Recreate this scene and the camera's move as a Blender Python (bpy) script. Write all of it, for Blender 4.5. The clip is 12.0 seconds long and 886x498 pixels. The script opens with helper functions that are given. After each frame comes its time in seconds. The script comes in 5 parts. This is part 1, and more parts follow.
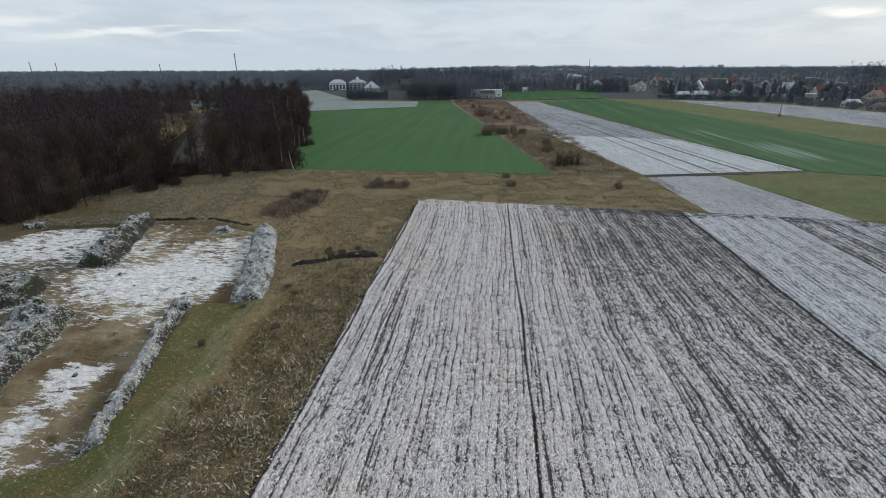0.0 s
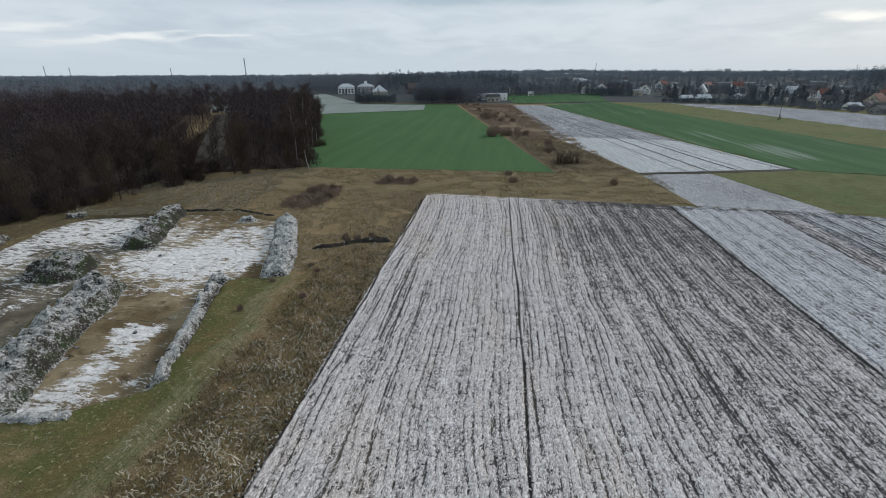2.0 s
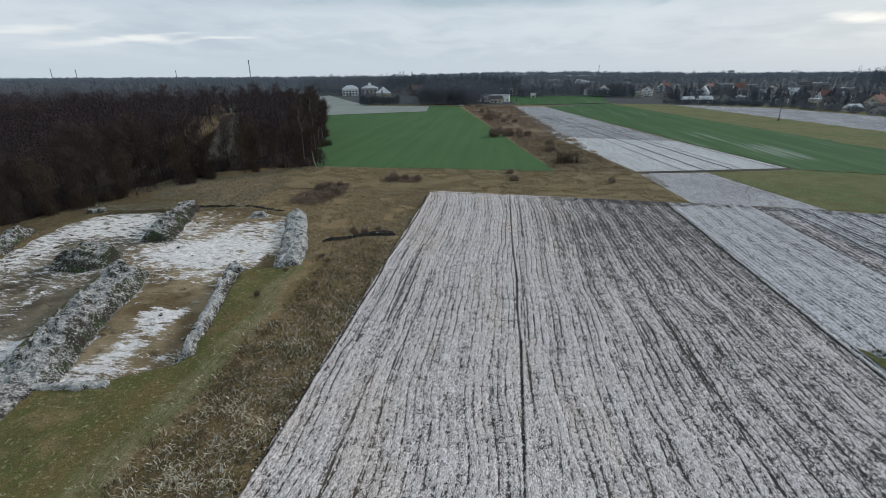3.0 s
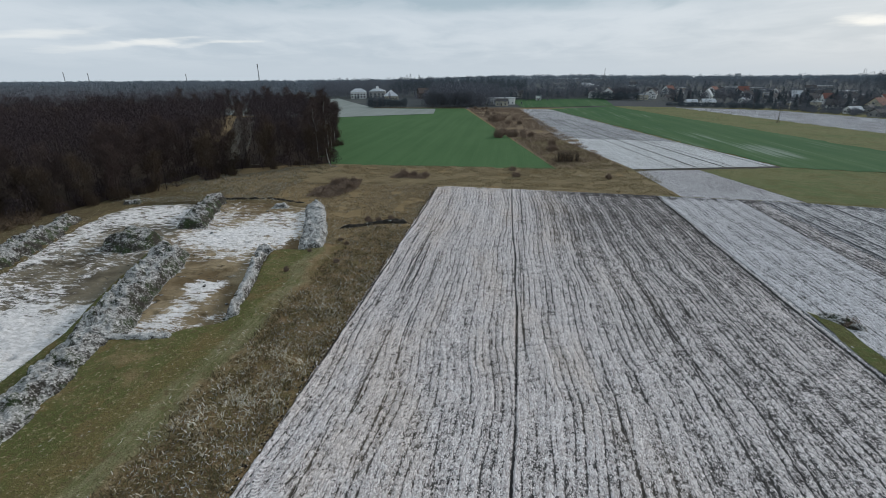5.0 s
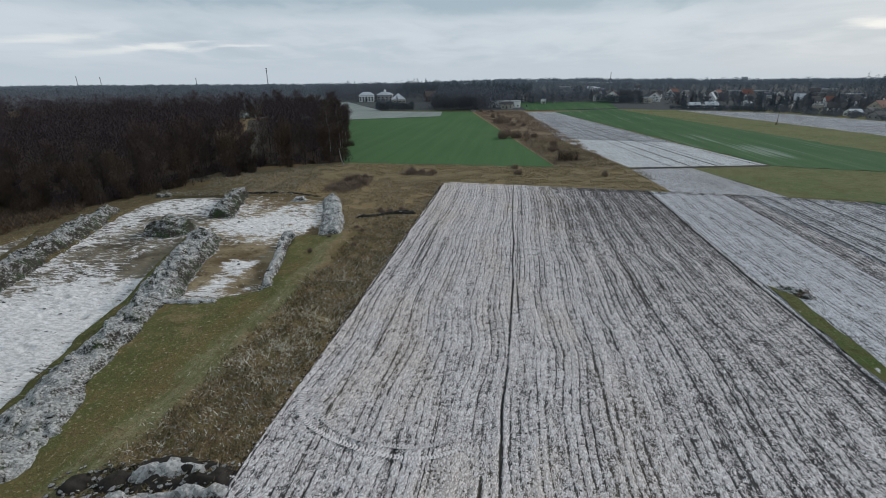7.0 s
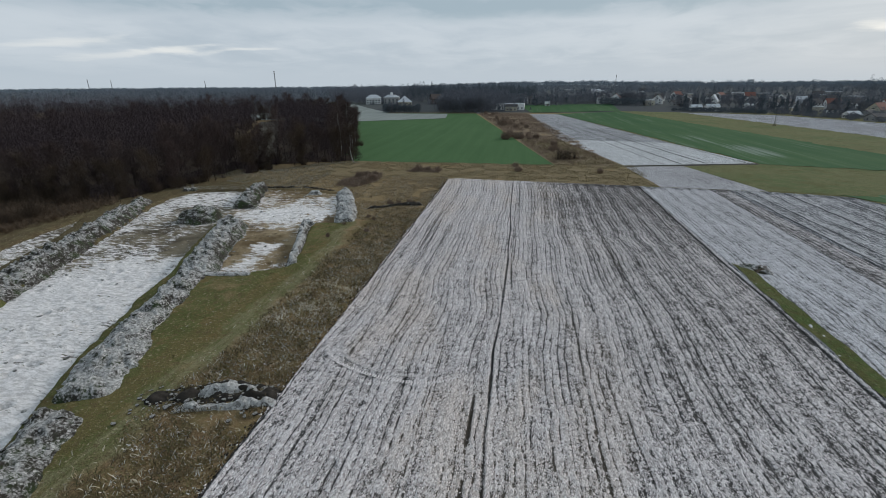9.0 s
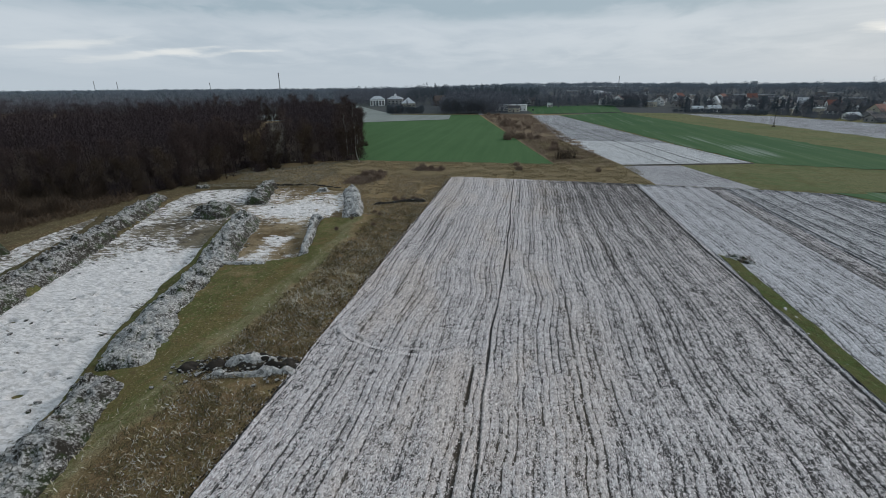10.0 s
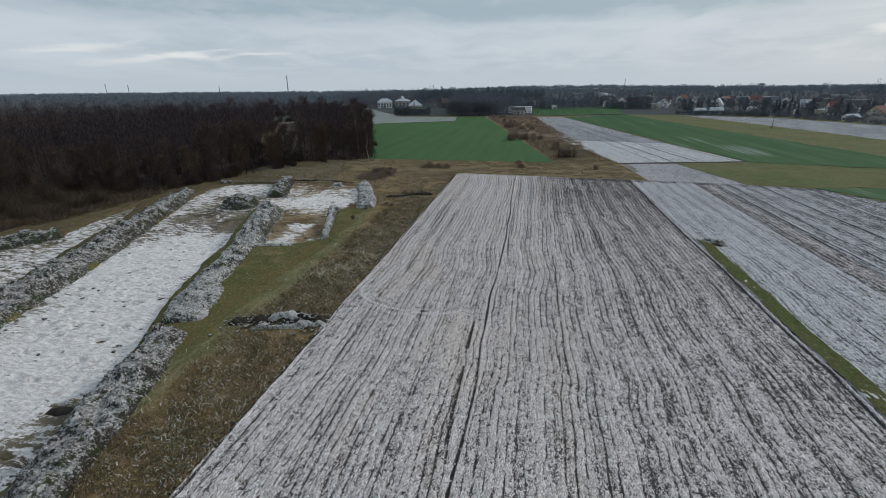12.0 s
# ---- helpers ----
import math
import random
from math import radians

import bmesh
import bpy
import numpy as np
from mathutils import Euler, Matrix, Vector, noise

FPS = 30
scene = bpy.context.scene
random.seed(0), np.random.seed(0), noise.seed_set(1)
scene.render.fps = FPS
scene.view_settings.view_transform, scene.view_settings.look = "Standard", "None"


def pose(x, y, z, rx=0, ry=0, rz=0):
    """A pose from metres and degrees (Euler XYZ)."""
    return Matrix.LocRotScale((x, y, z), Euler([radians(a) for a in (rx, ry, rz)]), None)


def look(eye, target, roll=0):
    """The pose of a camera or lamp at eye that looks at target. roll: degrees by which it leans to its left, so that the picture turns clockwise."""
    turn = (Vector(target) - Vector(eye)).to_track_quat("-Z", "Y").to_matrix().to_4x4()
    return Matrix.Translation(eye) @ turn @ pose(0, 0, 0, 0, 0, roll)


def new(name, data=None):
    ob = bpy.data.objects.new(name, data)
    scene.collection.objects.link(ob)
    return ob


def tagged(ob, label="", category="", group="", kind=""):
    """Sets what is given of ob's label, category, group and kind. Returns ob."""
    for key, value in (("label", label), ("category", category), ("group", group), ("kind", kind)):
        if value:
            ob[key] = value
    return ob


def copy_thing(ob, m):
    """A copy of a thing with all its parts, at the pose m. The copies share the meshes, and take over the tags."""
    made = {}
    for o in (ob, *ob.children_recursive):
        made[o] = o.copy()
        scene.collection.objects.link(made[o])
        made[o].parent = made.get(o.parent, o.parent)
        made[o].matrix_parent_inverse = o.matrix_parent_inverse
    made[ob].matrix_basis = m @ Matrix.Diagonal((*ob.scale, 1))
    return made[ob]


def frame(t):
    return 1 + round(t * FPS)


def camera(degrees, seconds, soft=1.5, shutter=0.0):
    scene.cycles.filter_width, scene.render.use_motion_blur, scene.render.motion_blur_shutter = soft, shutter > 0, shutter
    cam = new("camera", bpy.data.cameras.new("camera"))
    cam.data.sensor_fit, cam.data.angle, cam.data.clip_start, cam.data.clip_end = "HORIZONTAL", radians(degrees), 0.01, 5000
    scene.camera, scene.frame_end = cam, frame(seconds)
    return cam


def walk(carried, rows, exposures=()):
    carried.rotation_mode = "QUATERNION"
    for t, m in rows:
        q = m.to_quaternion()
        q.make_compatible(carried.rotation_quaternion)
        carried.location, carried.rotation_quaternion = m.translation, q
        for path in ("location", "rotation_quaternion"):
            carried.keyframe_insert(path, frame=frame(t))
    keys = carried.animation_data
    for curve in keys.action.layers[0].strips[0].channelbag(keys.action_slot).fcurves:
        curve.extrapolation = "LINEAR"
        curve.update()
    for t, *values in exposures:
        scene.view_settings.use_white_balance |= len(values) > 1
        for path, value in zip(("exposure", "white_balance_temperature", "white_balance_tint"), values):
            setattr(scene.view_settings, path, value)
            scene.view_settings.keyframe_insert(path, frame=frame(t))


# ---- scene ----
cam = camera(86.7, 12.0, soft=0.8)
METRES, EYE, TILT, LEAN, TURN = 55.44, 27.0, 0.0, 0.0, 5.9
ROWS = [
    (0.0, 0.0, 0.0, 0.0, -0.09, -20.98, 0.25),
    (0.5, 0.0004, -0.0356, -0.0005, 0.13, -20.87, 0.24),
    (1.0, 0.0005, -0.0722, -0.0008, 0.31, -20.74, 0.25),
    (1.5, 0.001, -0.1095, -0.0009, 0.5, -20.63, 0.28),
    (2.0, 0.0014, -0.1474, -0.0013, 0.69, -20.52, 0.3),
    (2.5, 0.0015, -0.186, -0.0014, 0.87, -20.42, 0.31),
    (3.0, 0.0019, -0.2252, -0.0017, 1.06, -20.32, 0.33),
    (5.0, 0.0017, -0.3854, -0.0036, 1.79, -19.95, 0.37),
    (5.5, 0.0024, -0.4261, -0.004, 1.96, -19.83, 0.41),
    (6.0, 0.0034, -0.4672, -0.0044, 2.17, -19.75, 0.42),
    (6.5, 0.0049, -0.5089, -0.0041, 2.38, -19.65, 0.42),
    (7.0, 0.0073, -0.5515, -0.0039, 2.54, -19.56, 0.42),
    (9.0, 0.021, -0.7272, -0.0045, 3.22, -19.24, 0.46),
    (9.5, 0.0243, -0.7721, -0.005, 3.42, -19.16, 0.46),
    (10.0, 0.0272, -0.8171, -0.0055, 3.6, -19.06, 0.48),
    (10.5, 0.0297, -0.862, -0.0059, 3.79, -18.98, 0.49),
    (11.0, 0.0327, -0.9074, -0.0064, 3.97, -18.91, 0.49),
    (11.5, 0.0353, -0.9527, -0.0062, 4.16, -18.84, 0.5),
    (12.0, 0.038, -0.9988, -0.0058, 4.33, -18.78, 0.53),
]
walk(cam, [(t, pose(0, 0, EYE, TILT, LEAN, TURN) @ pose(METRES * x, METRES * y, METRES * z, 90 + pitch, roll, yaw)) for t, x, y, z, yaw, pitch, roll in ROWS],
     exposures=[(0.0, 0.24), (3.0, 0.20), (6.0, 0.12), (9.0, 0.03), (12.0, 0.0)])

# ---- world, sun, exposure ----
SUN_ELEVATION, SUN_AZIMUTH = 24.0, 42.0
world = bpy.data.worlds.new("overcast_sky")
scene.world = world
world.use_nodes = True
wt = world.node_tree
wt.nodes.clear()


def node(nt, kind, **sockets):
    n = nt.nodes.new(kind)
    for key, value in sockets.items():
        s = n.inputs[key.replace("_", " ")] if not key.startswith("i") or not key[1:].isdigit() else n.inputs[int(key[1:])]
        if isinstance(value, bpy.types.NodeSocket):
            nt.links.new(value, s)
        else:
            s.default_value = value
    return n


def calc(nt, op, a, b=0.0, c=0.0, clamp=False):
    n = node(nt, "ShaderNodeMath", i0=a, i1=b, i2=c)
    n.operation, n.use_clamp = op, clamp
    return n.outputs[0]


def fog(nt, vec, scale, detail=4.0, rough=0.55):
    return node(nt, "ShaderNodeTexNoise", Vector=vec, Scale=scale, Detail=detail, Roughness=rough).outputs["Fac"]


def stretch(nt, vec, size, turn=0.0):
    return node(nt, "ShaderNodeMapping", Vector=vec, Scale=size, Rotation=(0, 0, radians(turn))).outputs[0]


def crumbs(nt, vec, scale):
    """Random values of small cells, and how far each place lies from the cracks between them."""
    cells = node(nt, "ShaderNodeTexVoronoi", Vector=vec, Scale=scale)
    crack = node(nt, "ShaderNodeTexVoronoi", Vector=vec, Scale=scale)
    crack.feature = "DISTANCE_TO_EDGE"
    tint = node(nt, "ShaderNodeSeparateXYZ", Vector=cells.outputs["Color"])
    return tint.outputs[0], tint.outputs[1], crack.outputs["Distance"]


def step(nt, v, a, b, lo=0.0, hi=1.0):
    n = node(nt, "ShaderNodeMapRange", i0=v, i1=a, i2=b, i3=lo, i4=hi)
    n.interpolation_type = "SMOOTHSTEP"
    return n.outputs[0]


def mix(nt, fac, a, b):
    n = nt.nodes.new("ShaderNodeMix")
    n.data_type = "RGBA"
    for s, v in ((n.inputs[0], fac), (n.inputs[6], a), (n.inputs[7], b)):
        if isinstance(v, bpy.types.NodeSocket):
            nt.links.new(v, s)
        elif isinstance(v, (int, float)):
            s.default_value = v
        else:
            s.default_value = (*v, 1.0)
    return n.outputs[2]


sky = node(wt, "ShaderNodeTexSky")
sky.sky_type, sky.sun_disc, sky.dust_density = "NISHITA", False, 3.0
sky.sun_elevation, sky.sun_rotation = radians(SUN_ELEVATION), radians(SUN_AZIMUTH)
thin_sky = node(wt, "ShaderNodeVectorMath", Vector=sky.outputs[0])
thin_sky.operation = "SCALE"
thin_sky.inputs["Scale"].default_value = 0.1
clear = thin_sky.outputs[0]
way = node(wt, "ShaderNodeTexCoord").outputs["Generated"]
apart = node(wt, "ShaderNodeSeparateXYZ", Vector=way)
lift = calc(wt, "ADD", calc(wt, "MAXIMUM", apart.outputs[2], 0.0), 0.11)
deck = node(wt, "ShaderNodeCombineXYZ", X=calc(wt, "DIVIDE", apart.outputs[0], lift), Y=calc(wt, "DIVIDE", apart.outputs[1], lift), Z=0.0).outputs[0]
drift = node(wt, "ShaderNodeVectorMath", i0=deck, i1=node(wt, "ShaderNodeTexNoise", Vector=deck, Scale=0.9, Detail=3.0).outputs["Color"])
drift.operation = "ADD"
bank_ = drift.outputs[0]
broad = fog(wt, stretch(wt, bank_, (0.8, 0.45, 1.0), 6), 0.55, 4.0, 0.5)
small = fog(wt, stretch(wt, bank_, (1.0, 0.75, 1.0), 12), 1.9, 5.0, 0.55)
veil = calc(wt, "ADD", calc(wt, "MULTIPLY", broad, 0.6), calc(wt, "MULTIPLY", small, 0.4))
cloud = mix(wt, step(wt, veil, 0.38, 0.62), (0.455, 0.53, 0.60), (0.565, 0.63, 0.69))
# blue-grey undersides higher up, thin white breaks lower down
high = calc(wt, "MULTIPLY", step(wt, calc(wt, "MULTIPLY_ADD", small, 0.05, apart.outputs[2]), 0.133, 0.165), step(wt, calc(wt, "MULTIPLY_ADD", broad, 0.5, calc(wt, "MULTIPLY", small, 0.5)), 0.40, 0.56, 0.35, 1.0))
cloud = mix(wt, calc(wt, "MULTIPLY", high, 0.85), cloud, (0.32, 0.42, 0.49))
cloud = mix(wt, calc(wt, "MULTIPLY", step(wt, veil, 0.54, 0.66), step(wt, apart.outputs[2], 0.14, 0.3)), cloud, (0.77, 0.82, 0.85))
for cx, cy, rx, ry, most in ((2.72, 4.68, 0.30, 0.22, 0.9), (-3.55, 4.70, 0.45, 0.16, 0.8), (-3.9, 3.95, 0.35, 0.22, 0.55), (-3.05, 5.0, 0.35, 0.10, 0.6), (-4.3, 4.65, 0.4, 0.14, 0.45)):
    off = node(wt, "ShaderNodeVectorMath", i0=bank_, i1=(cx + 0.5, cy + 0.5, 0.5))
    off.operation = "SUBTRACT"
    far_off = node(wt, "ShaderNodeVectorMath", i0=stretch(wt, off.outputs[0], (1 / rx, 1 / ry, 0.0)))
    far_off.operation = "LENGTH"
    glow = step(wt, calc(wt, "MULTIPLY_ADD", calc(wt, "SUBTRACT", small, 0.5), -3.2, far_off.outputs["Value"]), 1.5, 0.0, 0.0, most)
    cloud = mix(wt, glow, cloud, (0.80, 0.82, 0.81))
low = step(wt, apart.outputs[2], 0.006, 0.06)
cloud = mix(wt, low, (0.50, 0.57, 0.635), cloud)
shade = mix(wt, 0.96, clear, cloud)
backing = node(wt, "ShaderNodeBackground", Color=shade, Strength=1.0)
node(wt, "ShaderNodeOutputWorld", Surface=backing.outputs[0])

sun_lamp = bpy.data.lights.new("sun", "SUN")
sun_lamp.energy, sun_lamp.angle, sun_lamp.color = 1.5, radians(10), (1.0, 0.98, 0.95)
sun = new("sun", sun_lamp)
sun_way = Vector((math.sin(radians(SUN_AZIMUTH)) * math.cos(radians(SUN_ELEVATION)), math.cos(radians(SUN_AZIMUTH)) * math.cos(radians(SUN_ELEVATION)), math.sin(radians(SUN_ELEVATION))))
sun.matrix_world = look(sun_way * 300, (0, 0, 0))

# ---- materials ----
FROST = (0.735, 0.630, 0.632)


def material(name, rough=0.95, spec=0.03, metal=0.0):
    m = bpy.data.materials.new(name)
    m.use_nodes = True
    nt = m.node_tree
    bsdf = nt.nodes["Principled BSDF"]
    bsdf.inputs["Roughness"].default_value = rough
    bsdf.inputs["Specular IOR Level"].default_value = spec
    bsdf.inputs["Metallic"].default_value = metal
    at = node(nt, "ShaderNodeTexCoord").outputs["Object"]
    return m, nt, bsdf, at


def finish(nt, bsdf, colour, height=None, strength=0.5, distance=0.1):
    nt.links.new(colour, bsdf.inputs["Base Color"])
    if height is not None:
        bump = node(nt, "ShaderNodeBump", Height=height, Strength=strength, Distance=distance)
        nt.links.new(bump.outputs[0], bsdf.inputs["Normal"])


def ploughed(name, frost, soil=(0.058, 0.056, 0.056), turn=0.0, lines=1.0, thinner=0.0, white=FROST):
    """Ploughed soil with hoarfrost on the clods, streaked along the furrows."""
    m, nt, bsdf, at = material(name)
    run = stretch(nt, at, (1.0, 0.06, 1.0), turn)
    streak = fog(nt, run, 0.9 * lines, 3.0, 0.6)
    thin = fog(nt, run, 3.4 * lines, 3.0, 0.65)
    grain = stretch(nt, at, (1.0, 0.55, 1.0), turn)
    clod = fog(nt, grain, 4.6, 3.0, 0.72)
    crumb, gleam, crack = crumbs(nt, grain, 11.0)
    fine = fog(nt, grain, 12.0, 2.0, 0.65)
    patch_ = fog(nt, at, 0.05, 3.0, 0.5)
    ridge = node(nt, "ShaderNodeAttribute")
    ridge.attribute_name = "crest"
    s = frost
    for part_, weight in ((streak, 0.12), (thin, 0.6), (clod, 0.9), (fine, 0.7), (crumb, 0.34), (step(nt, crack, 0.0, 0.12), 0.14), (patch_, 0.25), (ridge.outputs["Fac"], 0.52)):
        s = calc(nt, "MULTIPLY_ADD", calc(nt, "SUBTRACT", part_, 0.5), weight, s)
    earth = mix(nt, fog(nt, at, 0.4, 4.0), soil, tuple(c * f for c, f in zip(soil, (1.6, 1.52, 1.45))))
    bright = gleam
    rime = mix(nt, bright, tuple(c * 0.58 for c in white), tuple(min(c * 1.34, 0.88) for c in white))
    if thinner:
        flat = node(nt, "ShaderNodeSeparateXYZ", Vector=at)
        east = step(nt, flat.outputs[0], 6.0, 28.0)
        s = calc(nt, "SUBTRACT", s, calc(nt, "MULTIPLY", east, thinner))
        s = calc(nt, "SUBTRACT", s, calc(nt, "MULTIPLY", step(nt, flat.outputs[1], 30.0, 75.0, 0.0, 0.14), step(nt, flat.outputs[0], 2.0, 16.0)))
        # stubble ploughed in shows as a brownish cast on the western half
        stubble = calc(nt, "MULTIPLY", step(nt, fog(nt, stretch(nt, at, (1.0, 0.35, 1.0)), 0.11, 4.0, 0.6), 0.44, 0.64), calc(nt, "SUBTRACT", 1.0, east))
        rime = mix(nt, calc(nt, "MULTIPLY_ADD", stubble, 0.45, 0.22), rime, mix(nt, bright, (0.44, 0.36, 0.305), (0.90, 0.78, 0.72)))
        rime = mix(nt, calc(nt, "MULTIPLY", east, 0.55), rime, mix(nt, bright, (0.42, 0.385, 0.38), (0.89, 0.82, 0.815)))
        earth = mix(nt, calc(nt, "MULTIPLY", stubble, 0.6), earth, (0.115, 0.088, 0.06))
    finish(nt, bsdf, mix(nt, step(nt, s, -0.16, 0.17), earth, rime), calc(nt, "ADD", clod, calc(nt, "MULTIPLY", crumb, 0.35)), 1.0, 0.2)
    return m


def turf(name, green, dry, straw, frost=0.0, wet=0.5, lane=False, scale=1.0):
    """Rough winter grass: olive and dry patches, straw flecks, specks of frost."""
    m, nt, bsdf, at = material(name)
    big = fog(nt, at, 0.07 * scale, 5.0, 0.6)
    mid = fog(nt, at, 0.45 * scale, 5.0, 0.65)
    fine = fog(nt, at, 3.0, 4.0, 0.7)
    tiny = fog(nt, at, 11.0, 3.0, 0.7)
    w = calc(nt, "MULTIPLY_ADD", mid, 0.5, calc(nt, "MULTIPLY", big, 0.7))
    if lane:
        flat = node(nt, "ShaderNodeSeparateXYZ", Vector=at)
        edge = calc(nt, "MULTIPLY_ADD", mid, 5.0, flat.outputs[0])
        near_pits = step(nt, flat.outputs[1], 50.0, 62.0, 1.0, 0.0)
        # bands along the pits: weeds by the plough, a pale driven lane, a brown smear, then greener grass
        sway = calc(nt, "MULTIPLY_ADD", calc(nt, "SUBTRACT", fog(nt, at, 0.12, 3.0), 0.5), 7.0, flat.outputs[0])
        sway = calc(nt, "MULTIPLY_ADD", calc(nt, "SUBTRACT", mid, 0.5), 3.0, sway)
        sway = calc(nt, "ADD", sway, step(nt, flat.outputs[1], 24.0, 58.0, 0.0, 3.6))
        drawn = fog(nt, stretch(nt, at, (1.0, 0.09, 1.0), 2), 1.6, 4.0, 0.65)
        pale_lane = calc(nt, "MULTIPLY", step(nt, sway, -24.0, -25.6), step(nt, sway, -28.6, -27.2))
        pale_lane = calc(nt, "MULTIPLY", calc(nt, "MULTIPLY", pale_lane, near_pits), step(nt, drawn, 0.36, 0.6, 0.25, 1.0))
        smear = calc(nt, "MULTIPLY", calc(nt, "MULTIPLY", step(nt, sway, -28.2, -29.2), step(nt, sway, -32.2, -30.8)), step(nt, flat.outputs[1], 26.0, 18.0))
        grassy = calc(nt, "MULTIPLY", calc(nt, "MULTIPLY", step(nt, sway, -23.6, -26.0), near_pits), step(nt, flat.outputs[0], -80.0, -72.0))
        weeds = calc(nt, "MULTIPLY", step(nt, sway, -25.2, -23.4), near_pits)
        w = calc(nt, "MULTIPLY_ADD", grassy, 0.33, w)
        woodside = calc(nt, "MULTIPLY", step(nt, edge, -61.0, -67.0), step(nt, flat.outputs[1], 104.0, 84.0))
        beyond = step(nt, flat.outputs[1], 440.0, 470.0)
        eastern = calc(nt, "MULTIPLY", step(nt, flat.outputs[0], 36.0, 42.0), step(nt, flat.outputs[1], 60.0, 80.0))
    base = mix(nt, step(nt, w, wet - 0.02, wet + 0.2), dry, green)
    base = mix(nt, step(nt, fog(nt, at, 0.22 * scale, 5.0, 0.7), 0.5, 0.64, 0.0, 0.7), base, tuple(c * f for c, f in zip(dry, (0.74, 0.69, 0.58))))
    if lane:
        base = mix(nt, calc(nt, "MULTIPLY", weeds, 0.8), base, mix(nt, step(nt, mid, 0.40, 0.62), (0.170, 0.136, 0.060), (0.315, 0.200, 0.112)))
        base = mix(nt, calc(nt, "MULTIPLY", pale_lane, 0.65), base, (0.325, 0.300, 0.175))
        base = mix(nt, calc(nt, "MULTIPLY", smear, 0.6), base, (0.20, 0.15, 0.064))
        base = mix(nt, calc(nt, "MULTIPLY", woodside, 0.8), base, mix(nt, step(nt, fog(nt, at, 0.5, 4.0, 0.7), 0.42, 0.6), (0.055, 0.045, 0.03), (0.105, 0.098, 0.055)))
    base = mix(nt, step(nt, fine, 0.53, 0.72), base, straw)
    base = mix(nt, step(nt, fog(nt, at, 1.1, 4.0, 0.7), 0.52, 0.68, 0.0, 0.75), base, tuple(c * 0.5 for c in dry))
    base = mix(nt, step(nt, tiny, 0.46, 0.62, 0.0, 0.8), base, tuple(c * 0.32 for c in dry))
    if frost:
        base = mix(nt, step(nt, calc(nt, "MULTIPLY_ADD", mid, 0.35, calc(nt, "MULTIPLY", fine, 0.75)), 0.68 - frost, 0.8 - frost), base, (0.46, 0.46, 0.45))
    if lane:
        base = mix(nt, calc(nt, "MULTIPLY", eastern, 0.7), base, (0.155, 0.165, 0.07))
        # Beyond y=440 the ground takes the far crowns' haze-tinted grey-blue.
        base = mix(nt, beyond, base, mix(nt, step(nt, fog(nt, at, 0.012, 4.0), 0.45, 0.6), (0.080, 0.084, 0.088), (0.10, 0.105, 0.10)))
    finish(nt, bsdf, base, calc(nt, "ADD", fine, tiny), 0.8, 0.15)
    return m


def crop(name, a, b, pale, frost=0.0, turn=0.0, rows=1.0, spots=()):
    """A young winter crop or frosted stubble, drilled in rows."""
    m, nt, bsdf, at = material(name)
    run = stretch(nt, at, (1.0, 0.03, 1.0), turn)
    streak = fog(nt, run, 0.22 * rows, 4.0, 0.65)
    thin = fog(nt, run, 1.3 * rows, 3.0, 0.6)
    big = fog(nt, at, 0.018, 4.0, 0.6)
    fine = fog(nt, at, 2.5, 4.0, 0.7)
    base = mix(nt, step(nt, calc(nt, "MULTIPLY_ADD", streak, 0.6, calc(nt, "MULTIPLY", big, 0.4)), 0.36, 0.64), a, b)
    white = calc(nt, "MULTIPLY_ADD", thin, 0.55, calc(nt, "MULTIPLY", streak, 0.45))
    flat = node(nt, "ShaderNodeSeparateXYZ", Vector=at)
    for cx, cy, rx, ry, much in spots:
        q = calc(nt, "ADD", calc(nt, "POWER", calc(nt, "ABSOLUTE", calc(nt, "DIVIDE", calc(nt, "SUBTRACT", flat.outputs[0], cx), rx)), 2.0), calc(nt, "POWER", calc(nt, "ABSOLUTE", calc(nt, "DIVIDE", calc(nt, "SUBTRACT", flat.outputs[1], cy), ry)), 2.0))
        white = calc(nt, "ADD", white, step(nt, q, 1.6, 0.1, 0.0, much))
    base = mix(nt, step(nt, white, 0.62 - frost, 0.80 - frost, 0.0, 0.75), base, pale)
    base = mix(nt, step(nt, fine, 0.35, 0.75, 0.0, 0.4), base, tuple(c * 0.5 for c in a))
    finish(nt, bsdf, base, calc(nt, "ADD", fine, thin), 0.5, 0.1)
    return m


